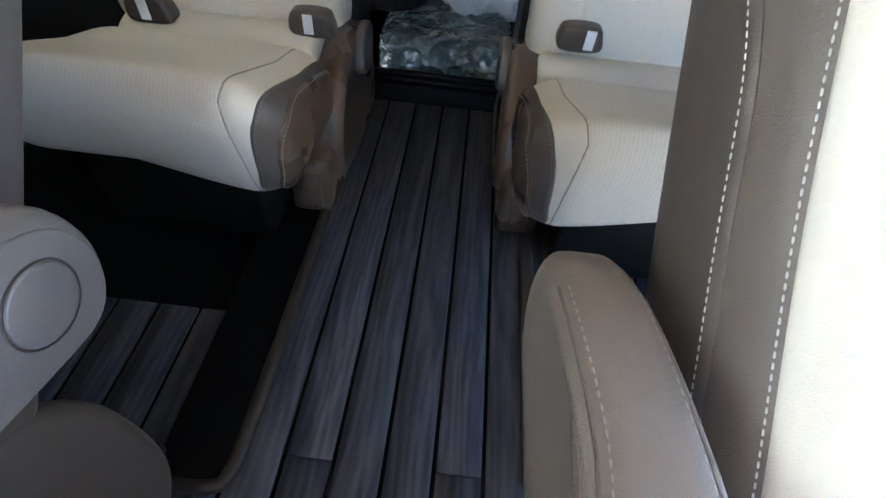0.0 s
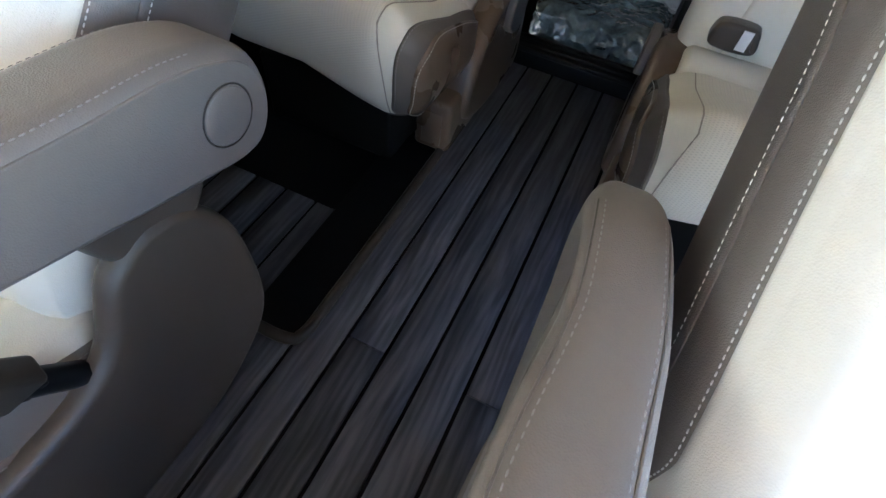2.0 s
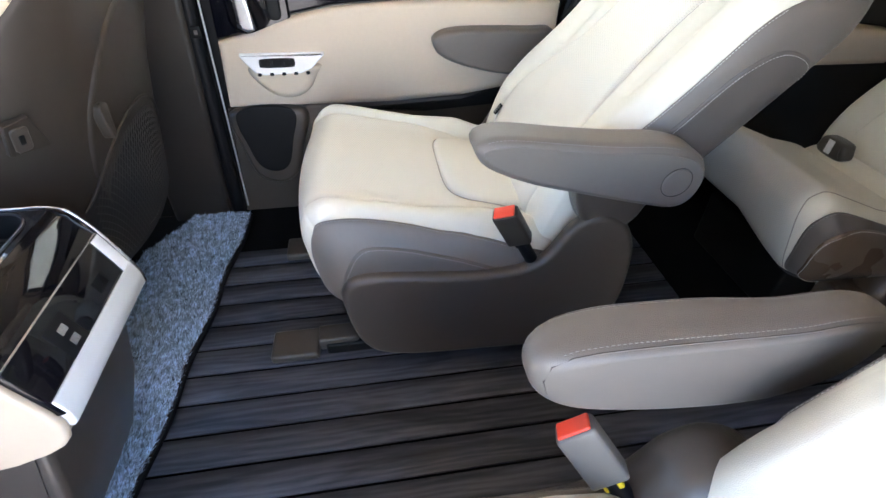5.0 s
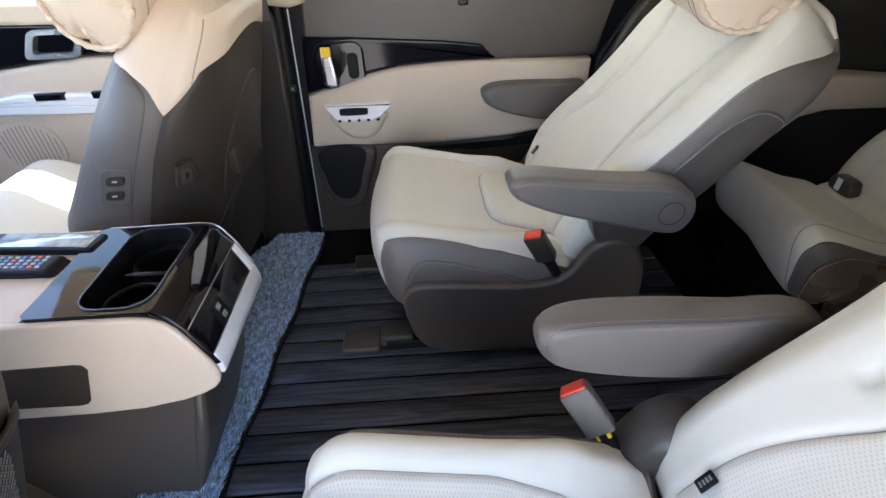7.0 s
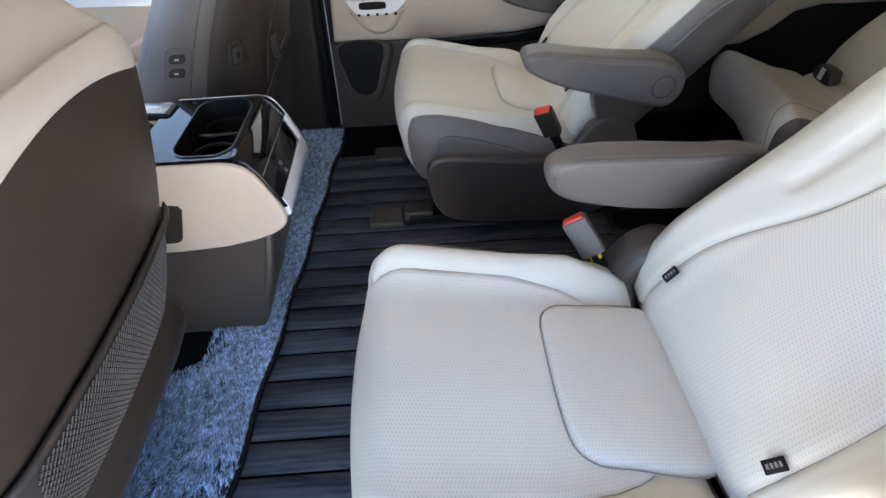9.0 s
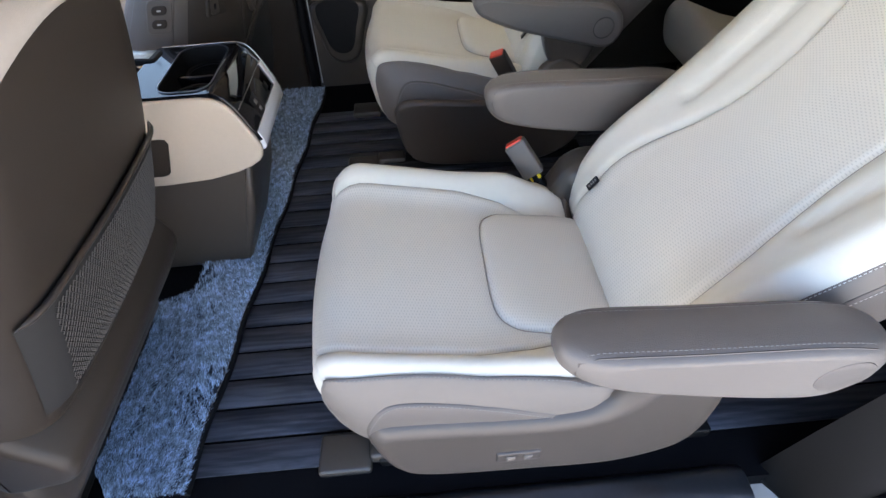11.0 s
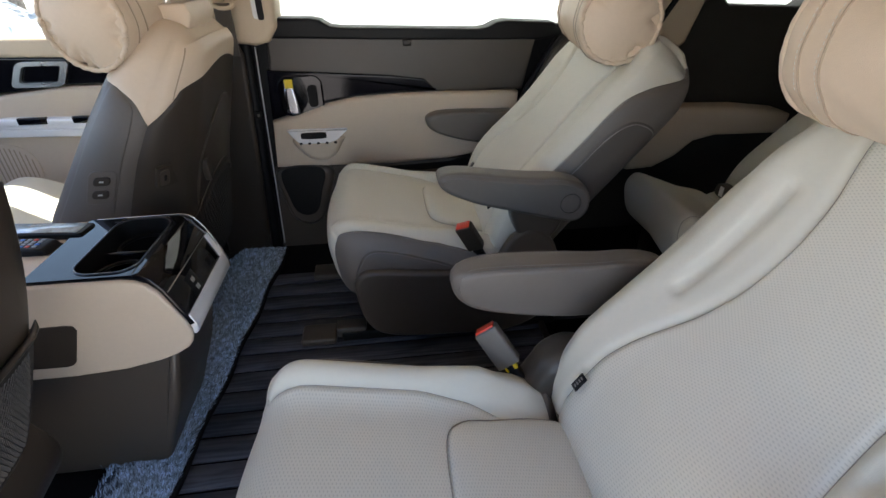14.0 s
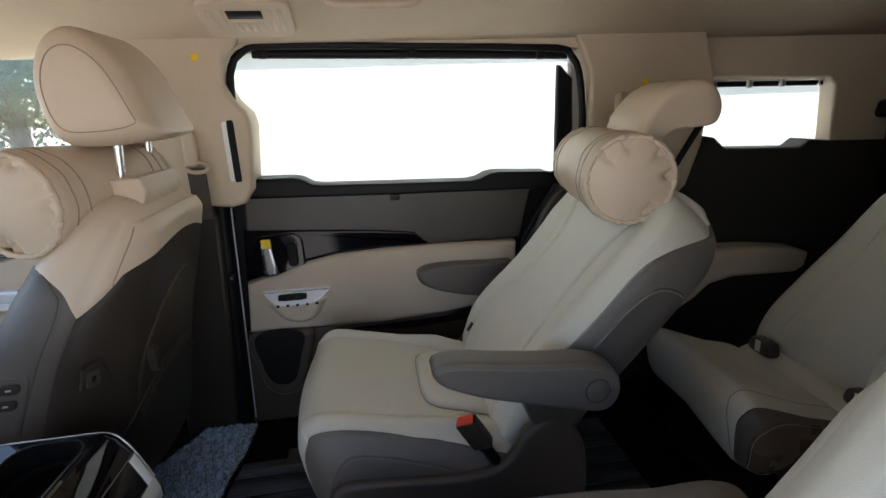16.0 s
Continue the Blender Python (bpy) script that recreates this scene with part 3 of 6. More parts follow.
    for k, (ins, up) in enumerate(((0.0, -0.008), (0.0015, 0.001), (0.005, 0.007), (0.012, 0.0105), (0.03, 0.012))):
        lp = inset(outline, ins)
        rings.append([Vector((X(p[0]), p[1] - 0.285 + dy, 0.25 + half[2] + float(lift(p[0], p[1], 1.0)) + up)) for p in lp])
    lp = inset(outline, 0.03)
    cen = lp.mean(0)
    for s in (0.75, 0.5, 0.25, 0.06):
        rings.append([Vector((X(q[0]), q[1] - 0.285 + dy, 0.25 + half[2] + float(lift(q[0], q[1], 1.0)) + 0.012)) for q in cen + (lp - cen) * s])
    bm = loft(rings, caps=False)
    bm.faces.new([v for v in list(bm.verts)[-96:]])
    uvl = bm.loops.layers.uv.new("UVMap")
    for f in bm.faces:
        for lpp in f.loops:
            lpp[uvl].uv = (m * (lpp.vert.co.x - cx), lpp.vert.co.y)
    ins_ob = part("cushion_insert", bm, PERF, seat, "perforated cream leather insert")
    part("seam", tube([Vector((X(p[0]), p[1] - 0.285 + dy, 0.25 + half[2] + float(lift(p[0], p[1], 1.0)) + 0.0012)) for p in list(inset(outline, -0.0008)) + [inset(outline, -0.0008)[0]]], 0.0009, 5), SEAMLINE, ins_ob, "dark sewn seam")
    # ---- back
    half, r = (0.256, 0.078, 0.335), 0.062
    P0, P1, faces = rounded_grid(half, r, 0.0065)
    EDGE = abs(P0[np.argmin(np.abs(np.abs(P0[:, 0]) - 0.14)), 0])
    ROW = P0[np.argmin(np.abs(P0[:, 1] + 0.066)), 1]
    cen_s = np.array([-0.06, 0.1, 0.17, 0.28, 0.37, 0.45, 0.52, 0.59, 0.66])
    cen_x = np.array([0.152, 0.152, 0.147, 0.110, 0.095, 0.098, 0.118, 0.160, 0.185])
    fine_s = np.linspace(-0.06, 0.66, 80)
    fine_x = np.convolve(np.pad(np.interp(fine_s, cen_s, cen_x), 6, "edge"), np.ones(13) / 13, "valid")

    def backrest(P0, P1, half=half, EDGE=EDGE):
        s = P1[:, 2] + half[2] - 0.03
        sn = np.clip(s / 0.63, 0, 1)
        isfront, isside = P0[:, 1] < -half[1] + 1e-6, np.abs(P0[:, 0]) > half[0] - 1e-6
        k = np.interp(s, fine_s, fine_x) * np.where(P1[:, 0] > 0, 1.13, 1.0 - 0.14 * np.exp(-((s - 0.30) / 0.14) ** 2))
        x = np.where(isfront, bend(P1[:, 0], EDGE, k, half[0]), P1[:, 0])
        cut = ROW + (half[1] - 0.026 - ROW) * np.maximum(np.clip((s - 0.40) / 0.20, 0, 1) ** 2.5, 0.55 * np.clip((0.15 - s) / 0.12, 0, 1))
        ys = np.where(P1[:, 1] < ROW, -half[1] + (P1[:, 1] + half[1]) * (cut + half[1]) / (ROW + half[1]), cut + (P1[:, 1] - ROW) * (half[1] - cut) / (half[1] - ROW))
        wrap = np.where(isside, 1.0, np.where(P0[:, 2] > half[2] - 1e-6, np.clip((np.abs(P0[:, 0]) - half[0] + 0.09) / 0.09, 0, 1), 0.0))
        y = P1[:, 1] + (ys - P1[:, 1]) * wrap
        front = np.clip((half[1] - y) / (2 * half[1]), 0, 1)
        ax = np.abs(x)
        Q = np.stack([x * (0.985 + 0.055 * np.clip((sn - 0.25) / 0.45, 0, 1)) * (1.0 - 0.24 * np.clip((sn - 0.78) / 0.22, 0, 1) ** 1.7), y, P1[:, 2]], 1)
        Q[:, 1] -= front * (0.020 * np.clip((ax - 0.10) / 0.1, 0, 1) ** 1.3 * (1 - np.clip((sn - 0.75) / 0.25, 0, 1)))
        Q[:, 1] -= front * 0.016 * np.exp(-((sn - 0.25) / 0.18) ** 2)
        Q[:, 1] += front * 0.030 * np.clip(1 - sn / 0.20, 0, 1) ** 1.5 * np.clip((ax - 0.12) / 0.08, 0, 1)
        crease = dist_line(np.stack([np.abs(x), s], 1), np.array([(0.150, 0.27), (0.150, 0.46)]))
        Q[:, 1] += isfront * (0.008 * np.exp(-((np.abs(P0[:, 0]) - EDGE) / 0.005) ** 2) + 0.010 * np.exp(-(crease / 0.009) ** 2))
        Q[:, 0] -= np.sign(P0[:, 0]) * isside * 0.0025 * np.exp(-((P0[:, 1] - ROW) / 0.004) ** 2)
        topk = np.clip((sn - 0.80) / 0.20, 0, 1) ** 2
        Q[:, 1] = np.where(Q[:, 1] > -0.02, -0.02 + (Q[:, 1] + 0.02) * (1 - 0.45 * topk), Q[:, 1])
        Q[:, 2] -= 0.022 * topk * np.clip((np.abs(Q[:, 0]) - 0.08) / 0.14, 0, 1) ** 2
        sl, nn = Q[:, 2] + half[2] - 0.03, -Q[:, 1] - half[1]
        return np.stack([X(-slim(-slim(Q[:, 0], 0.180, 0.70), 0.165, 0.88)), BY + BD[0] * sl + BN[0] * nn, BZ + BD[1] * sl + BN[1] * nn], 1)
    W = backrest(P0, P1)

    def region(c):
        if c[1] > half[1] - 1e-4:
            return "shell"
        if abs(c[0]) > half[0] - 1e-4:
            return "side" if c[1] > ROW else "bolster"
        if c[1] < -half[1] + 1e-4:
            return "panel" if abs(c[0]) < EDGE else "bolster"
        return "bolster" if c[2] > 0 else "side"
    split_parts(P0, W, faces, region, {"side": ("backrest_side", TAUPE, "taupe leather back side"), "shell": ("backrest_shell", PLASTIC, "taupe rear shell"), "panel": ("backrest_panel", PERF, "perforated cream leather centre panel"), "bolster": ("backrest_bolster", CREAM, "smooth cream leather bolster")}, seat, m < 0)

    def back(lx, sl, nn):
        return Vector((X(lx), BY + BD[0] * sl + BN[0] * nn, BZ + BD[1] * sl + BN[1] * nn))
    for sg in (-1, 1):
        part("seam", tube(surface_line([(sg * EDGE, -half[1], z_) for z_ in np.linspace(-0.29, 0.31, 48)], half, r, backrest), 0.0010, 5), SEAMLINE, seat, "dark sewn seam")
        bm, seam = panel_patch([(0.072, -0.22), (0.04, -0.225), (0.0, -0.20), (-0.026, -0.15), (-0.032, 0.0), (-0.030, 0.08), (-0.012, 0.135), (0.025, 0.155), (0.06, 0.150), (0.072, 0.12), (0.074, 0.0), (0.074, -0.2)], half, r, sg, backrest, n=128, lift=0.0025)
        pan = part("backrest_side_panel", bm, TAUPE_LOW, seat, "taupe leather side panel")
        line = seam[18:78:2]
        part("stitching", stitches([p for p in line], (sg * m, 0, 0), gap=0.0048, length=0.0033, rad=0.00055), THREAD, pan, "pale seam stitching")
        zz = np.linspace(-0.30, 0.17, 14)
        E0 = np.stack([np.full(14, sg * half[0]), np.full(14, ROW + 0.003), zz], 1)
        inn_ = np.clip(E0, -(np.array(half) - r), np.array(half) - r)
        dd = E0 - inn_
        E1 = inn_ + dd / np.linalg.norm(dd, axis=1)[:, None] * np.minimum(np.linalg.norm(dd, axis=1), r)[:, None]
        part("stitching", stitches([p for p in backrest(E0, E1)], (sg * m, -0.5, 0.4), gap=0.0048, length=0.0033, rad=0.00055), THREAD, seat, "pale seam stitching")
        tag = box(-0.013, 0.013, -0.008, 0.008, -0.0015, 0.0015, 0.0008, 1)
        for q in range(4):
            tag_bar = bmesh.ops.create_cube(tag, size=1.0, matrix=Matrix.Translation((-0.0075 + 0.005 * q, 0, 0.0016)) @ Matrix.Diagonal((0.003, 0.006, 0.0006, 1)))["verts"]
            for v in tag_bar:
                for f in v.link_faces:
                    f.material_index = 1
        c = back(-0.134 if sg < 0 else 0.158, 0.070, 0.0215)
        tag.transform(Matrix.Translation(c) @ Matrix(((m, 0, 0), (0, BD[0], BN[0]), (0, BD[1], BN[1]))).to_4x4() @ pose(0, 0, 0, 0, 0, sg * 84))
        part("woven_tag", tag, [BLACK, THREAD2], seat, "small black woven tag")
    # ---- armrests: lx range, drop, shift
    for x0, x1, prof, rad, cap, pivot, taper in arms:
        plump = cap != "cap"
        def aw(x, y, z, x1=x1, taper=taper):
            t = min(1.0, max(0.0, (y + 0.07) / 0.12))
            f = min(1.0, max(0.0, (-0.13 - y) / 0.11)) if plump and x1 < 0 else 0.0
            return (X(x1) + (x - X(x1)) * (1 - taper * t * t * (3 - 2 * t) - 0.20 * f * f) - (m * 0.09 * max(0.0, y - 0.02) if plump and x1 < 0 else 0.0), y, z)
        lo, hi = sorted((X(x0), X(x1)))
        a = part("armrest", slab(prof, lo, hi, rad, mids=2, n=96, seg=8, warp=aw, soft=plump), TAUPE, seat, "padded taupe leather armrest")
        loop = smooth_line(prof, 120, True)
        start = int(np.argmin(loop[:, 0]))
        turn = 1 if loop[(start + 8) % 120, 1] > loop[start, 1] else -1
        if plump:
            mid_ = loop.mean(0)
            gap_ = (rad - rad * math.sin(0.75)) / np.linalg.norm(loop - mid_, axis=1).mean()
            ring_ = mid_ + (loop - mid_) * (1 - gap_)
            for xe, nx in ((lo + rad - rad * math.cos(0.75), -1), (hi - rad + rad * math.cos(0.75), 1)):
                line = [aw(xe, *ring_[(start + turn * i) % 120]) for i in range(-4, 52, 3)]
                part("seam", tube([Vector(p) for p in line], 0.0009, 5), TAUPE_LOW, a, "sewn seam")
                part("stitching", stitches([(p[0] - nx * 0.004, p[1], p[2] + 0.0032) for p in line[2:]], (nx * 0.6, 0, 0.8), gap=0.0052, length=0.0034, rad=0.0005), THREAD2, a, "grey seam stitching")
        else:
            topline = inset(loop, rad * 0.25)
            order = [topline[(start + turn * i) % 120] for i in range(120)]
            for xe, nx in ((lo + rad * 0.36, -1), (hi - rad * 0.36, 1)):
                part("stitching", stitches([aw(xe, p[0], p[1] + 0.0005) for p in order[3:48:3]], (nx * 0.6, 0, 0.8), gap=0.005, length=0.0034, rad=0.0005), THREAD2, a, "grey seam stitching")
            for xe, nx in ((lo, -1), (hi, 1)):
                pl = inset(smooth_line(prof, 96, True), rad * 0.62)
                part("arm_panel", slab([tuple(p) for p in pl], *sorted((xe + nx * 0.0007, xe - nx * 0.004)), 0.0012, smooth=False, seg=2, warp=aw), TAUPE, a, "sewn-in side panel")
        inner = x0 if x0 < 0 else x1
        sgn = -m if inner < 0 else m
        if cap == "cap":
            part("pivot_cap", disc((X(inner) - 0.001 * sgn, *pivot), (sgn, 0, 0), 0.0225, 0.0032, 0.0016), TAUPE, a, "round pivot cap")
            part("pivot_groove", tube([(X(inner) + 0.0008 * sgn, pivot[0] + 0.0235 * math.cos(q), pivot[1] + 0.0235 * math.sin(q)) for q in np.linspace(0, 2 * math.pi, 49)], 0.0008, 6), SHELL, a, "dark gap round the cap")
        elif cap == "hollow":
            # no recess is cut: a darker disc carries the hollow's shade
            part("pivot_shade_disc", disc((X(inner) - 0.001 * sgn, *pivot), (sgn, 0, 0), 0.029, 0.0016, 0.0007), TAUPE_LOW, a, "darker disc painted as the shade in a shallow hollow")
    if bracket:
        part("arm_bracket", slab([(-0.035, 0.45), (-0.02, 0.36), (0.03, 0.33), (0.08, 0.36), (0.095, 0.43), (0.06, 0.47)], *sorted((X(-0.272), X(-0.215))), 0.012), PLASTIC, seat, "taupe bracket under the armrest")
    # ---- shields, pedestal, rails
    for sg in (-1, 1):
        out = 0.276 if sg < 0 or bracket else 0.247
        xs = sorted((X(sg * (0.248 if bracket else 0.190)), X(sg * out)))
        sh = part("side_shield", slab([(a_ + dy, b_) for a_, b_ in SHIELD], xs[0], xs[1], 0.013 if bracket else 0.030, n=110, seg=8), PLASTIC, seat, "moulded taupe plastic shield")
        if sg > 0:
            xo = X(out)
            part("switch_bezel", box(*sorted((xo - m * 0.004, xo + m * 0.004)), -0.284, -0.212, 0.136, 0.172, 0.004, 3), PLASTIC, sh, "rounded switch bezel")
            for ys_ in (-0.268, -0.240):
                part("switch", box(*sorted((xo + m * 0.003, xo + m * 0.006)), ys_, ys_ + 0.014, 0.147, 0.163, 0.0012, 2), TAUPE, sh)
    part("pedestal", box(cx - 0.20, cx + 0.20, -0.40, 0.10, 0.03, 0.22, 0.02), DARK, seat)
    for sg in (-1, 1):
        part("rail", box(*sorted((X(sg * 0.140), X(sg * 0.195))), -0.49, 0.14, 0.001, 0.032, 0.006), DARK, seat, "dark seat rail")
        part("rail_cover", box(*sorted((X(sg * 0.130), X(sg * 0.205))), -0.605, -0.505, 0.001, 0.024, 0.007), PLASTIC, seat, "taupe plastic rail cover")
        part("rail_lug", box(*sorted((X(sg * 0.145), X(sg * 0.19))), -0.505, -0.42, 0.012, 0.045, 0.006), PLASTIC, seat)
    # ---- headrest
    hp_ = [(0.262, 0.890), (0.284, 0.945), (0.322, 0.988), (0.370, 1.011), (0.430, 1.008), (0.464, 0.966), (0.456, 0.922), (0.405, 0.912), (0.350, 0.908), (0.312, 0.880), (0.285, 0.835), (0.240, 0.835)]
    part("headrest", slab(hp_, cx - 0.085, cx + 0.085, 0.024, mids=2, n=96, soft=True), TAN, seat, "tan leather headrest")
    for dx in (-0.06, 0.06):
        part("headrest_post", tube([(cx + dx, 0.43, 0.925), (cx + dx, 0.33, 0.76)], 0.007), DARK, seat, "dark headrest post")
    return seat


def neck_pillow(c, length, rad, label, tilt=0.0, pucker=1.0):
    ob = thing("neck_pillow", label, "pillow", (c[0], c[1], c[2] - rad), "rolled neck pillows")
    ns, na = 34, 72
    spin = Matrix.Translation(c) @ pose(0, 0, 0, 0, 0, tilt)
    def P(u, rr, a):
        return spin @ Vector((u, rr * math.cos(a), rr * math.sin(a)))
    def girth(u, a):
        e = min(1.0, (1 - abs(u)) / 0.14)
        base = rad * (0.93 + 0.07 * math.sqrt(max(0, 1 - (1 - e) ** 2)))
        return base * (1 + 0.014 * math.sin(3 * a + 2 * u) + 0.009 * math.sin(7 * a + 5 * u) + 0.006 * math.sin(11 * a - 13 * u))
    rings = []
    for i in range(ns + 1):
        u = -1 + 2 * i / ns
        rings.append([P(u * length / 2, girth(u, a), a) for a in [q / na * 2 * math.pi for q in range(na)]])
    part("pillow_body", loft(rings, caps=False), TAN, ob)
    rng = random.Random(int(abs(c[0]) * 1000 + abs(c[1]) * 100))
    folds = [(rng.uniform(0, 2 * math.pi), rng.uniform(0.06, 0.15), pucker * rng.uniform(0.006, 0.019), rng.uniform(0.10, 0.30)) for q_ in range(13)]
    crimp = [(rng.randint(17, 41), rng.uniform(0, 6.28)) for q_ in range(4)]
    def ruche(a):
        return sum(math.sin(n_ * a + p_) for n_, p_ in crimp) / 4
    for sg in (-1, 1):
        pr = []
        for j in range(15):
            q = j / 14
            ring = []
            for k in range(na):
                a = k / na * 2 * math.pi
                f = sum(-h * math.exp(-(math.atan2(math.sin(a - a0), math.cos(a - a0)) / w * (1.15 - q)) ** 2 - ((q - 0.10) / ln) ** 2) for a0, w, h, ln in folds)
                rr = rad * 0.90 * (1 - q) ** 0.8
                ring.append(P(sg * (length / 2 + 0.016 * (1 - (1 - q) ** 2) + f), rr, a))
            pr.append(ring)
        part("gathered_end", loft(pr), TAN, ob, "gathered round end")
        part("ruched_rim", tube([P(sg * (length / 2 - 0.001 + 0.002 * pucker * ruche(a + 1)), rad * (0.935 + 0.010 * pucker * ruche(a)), a) for a in np.linspace(0, 2 * math.pi, 241)], [0.0042 + pucker * (0.0012 + 0.0019 * ruche(a + 2)) for a in np.linspace(0, 2 * math.pi, 241)], 8), TAN, ob, "ruched rim")
        for uu in (0.62, 0.80):
            part("seam", tube([P(sg * uu * length / 2, girth(sg * uu, a) + 0.0002, a) for a in np.linspace(0, 2 * math.pi, 91)], 0.0015, 6), TANSEAM, ob, "dark tan seam")
            part("stitching", stitches([P(sg * (uu + 0.03) * length / 2, girth(sg * (uu + 0.03), a) + 0.0004, a) for a in np.linspace(0.2, 2 * math.pi + 0.1, 60)], (0, -0.6, 0.8), gap=0.006, length=0.004, rad=0.0005), THREAD, ob)
    return ob


def buckle(tip, foot, half_w, body, label):
    ob = thing("seat_belt_buckle", label, "seat belt buckle", foot, "seat belt buckles")
    a, b = Vector(foot), Vector(tip)
    d = (b - a).normalized()
    s = Vector((0.3, 1.0, 0))
    s = (s - d * s.dot(d)).normalized()
    n = d.cross(s)
    M = Matrix((s, n, d)).transposed().to_4x4()
    M.translation = b
    def put(bm):
        bm.transform(M)
        return bm
    part("buckle_body", put(box(-half_w, half_w, -0.013, 0.013, -0.080, 0, 0.005)), body, ob)
    part("release_button", put(box(-half_w * 0.82, half_w * 0.82, -0.0105, 0.0105, -0.012, 0.0028, 0.002)), RED, ob, "red release button")
    part("collar", put(box(-half_w * 0.5, half_w * 0.5, -0.010, 0.010, -0.090, -0.078, 0.002)), YELLOW if body is TAUPE else BLACK, ob)
    part("stalk", tube([a, a + d * 0.03, b - d * 0.078], 0.012, 8), BLACK, ob, "black webbing stalk")
    return ob


second_row_seat(0.386, 1, ((-0.326, -0.263, ARM_AISLE, 0.022, "", (0, 0), 0.16), (0.240, 0.310, ARM_DOOR, 0.030, "hollow", (0.052, 0.478), 0.0)), "cream leather captain seat with taupe sides and both armrests down", -0.018)
second_row_seat(-0.522, -1, ((-0.330, -0.262, ARM_FAR, 0.016, "cap", (0.080, 0.466), 0.0),), "reclined cream leather captain seat beside the closed sliding door", 0.03, True)
neck_pillow((-0.522, 0.240, 0.822), 0.34, 0.092, "rolled tan leather neck pillow with gathered ends", -11)
neck_pillow((0.368, 0.232, 0.855), 0.33, 0.097, "rolled tan leather neck pillow on the bright seat", 0.0, 0.2)
buckle((-0.248, -0.158, 0.398), (-0.268, -0.088, 0.27), 0.021, SHELL, "black seat belt buckle with a red release button")
buckle((0.112, -0.178, 0.384), (0.165, -0.10, 0.27), 0.022, TAUPE, "taupe seat belt buckle with a red release button")

# ---------------------------------------------------------------- third row
def third_row(inner, outer, label):
    sg = 1 if outer > inner else -1
    seat = thing("third_row_seat", label, "car seat", ((inner + outer) / 2, 0.6, 0), "third-row seats")
    half, r = (abs(outer - inner) / 2, 0.165, 0.10), 0.07
    cx = (inner + outer) / 2
    P0, P1, faces = rounded_grid(half, r, 0.01)
    inn = -sg
    ROWS_ = sorted(set(np.round(P0[:, 0], 5)))
    e2 = abs(min(ROWS_, key=lambda v: abs(v - inn * (half[0] - 0.054))))

    def cushion(P0, P1, half=half, e2=e2):
        Q = P1.copy()
        t01 = np.clip((P1[:, 2] + half[2]) / (2 * half[2]), 0, 1)
        Q[:, 2] += t01 * (0.026 - 0.40 * np.clip(P1[:, 1] + 0.12, 0, 0.15) - 0.25 * np.clip(P1[:, 1] - 0.03, 0, 1))
        Q[:, 1] += 0.055 * (1 - t01) * np.clip(-P1[:, 1] / 0.165, 0, 1)
        g = np.exp(-((P0[:, 0] * inn - e2) / 0.007) ** 2) * 0.004
        Q[:, 2] -= g * 0.5 * (P0[:, 2] > half[2] - 1e-6)
        Q[:, 1] += 0.35 * g * (P0[:, 1] < -half[1] + 1e-6)
        cut = np.clip((-P1[:, 2]) / half[2], 0, 1) * np.clip((half[0] * 0.72 - P0[:, 0] * inn) / 0.16, 0, 1) ** 1.5
        Q[:, 2] += cut * 0.05
        return np.stack([Q[:, 0] + cx, Q[:, 1] + 0.570, Q[:, 2] + 0.25], 1)
    W = cushion(P0, P1)

    def region(c):
        if c[2] < -half[2] + 1e-4 or c[1] > half[1] - 1e-4:
            return "under"
        return "bolster" if c[0] * inn > e2 else "panel"
    split_parts(P0, W, faces, region, {"under": ("cushion_base", DARK, "dark underside"), "bolster": ("cushion_bolster", CREAM, "smooth cream leather bolster"), "panel": ("cushion_panel", PERF, "perforated cream leather panel")}, seat)
    part("seam", tube(surface_line([(inn * e2, y_, half[2]) for y_ in np.linspace(0.12, -0.165, 22)] + [(inn * e2, -half[1], z_) for z_ in np.linspace(0.09, -0.09, 12)], half, r, cushion), 0.0012, 5), SEAMLINE, seat, "dark sewn seam")
    bm, seam = panel_patch([(0.140, 0.070), (0.09, 0.090), (0.02, 0.095), (-0.100, 0.092), (-0.172, 0.060), (-0.200, -0.02), (-0.194, -0.092), (-0.04, -0.098), (0.08, -0.098), (0.145, -0.09), (0.155, 0.0)], half, r, inn, cushion)
    side = part("cushion_side", bm, TAUPE_LOW, seat, "taupe leather cushion side")
    part("stitching", stitches([p for p in seam[2:58:2]], (inn, -0.4, 0.4), gap=0.006, length=0.004, rad=0.0006), THREAD2, side, "grey seam stitching")
    bm, seam = panel_patch([(0.135, 0.040), (0.09, 0.060), (0.03, 0.070), (-0.065, 0.060), (-0.130, 0.022), (-0.156, -0.04), (-0.150, -0.092), (0.0, -0.098), (0.08, -0.098), (0.14, -0.09), (0.15, 0.0)], half, r, inn, cushion, lift=0.007)
    part("lower_panel", bm, BROWN, side, "inner brown leather panel")
    part("stitching", stitches([p for p in seam[2:58:2]], (inn, -0.4, 0.4), gap=0.006, length=0.004, rad=0.0006), THREAD, seat, "pale seam stitching")
    b = [(0.812, 0.27), (0.84, 0.22), (0.95, 0.22), (1.11, 0.45), (1.26, 0.66), (1.24, 0.705), (1.165, 0.695), (1.05, 0.575), (0.93, 0.455), (0.845, 0.36)]
    lo, hi = min(inner, outer), max(inner, outer)
    br = part("backrest", slab(b, *sorted((inner + sg * 0.012, outer + sg * 0.03)), 0.045, mids=4, n=96), CREAM, seat, "cream leather backrest")
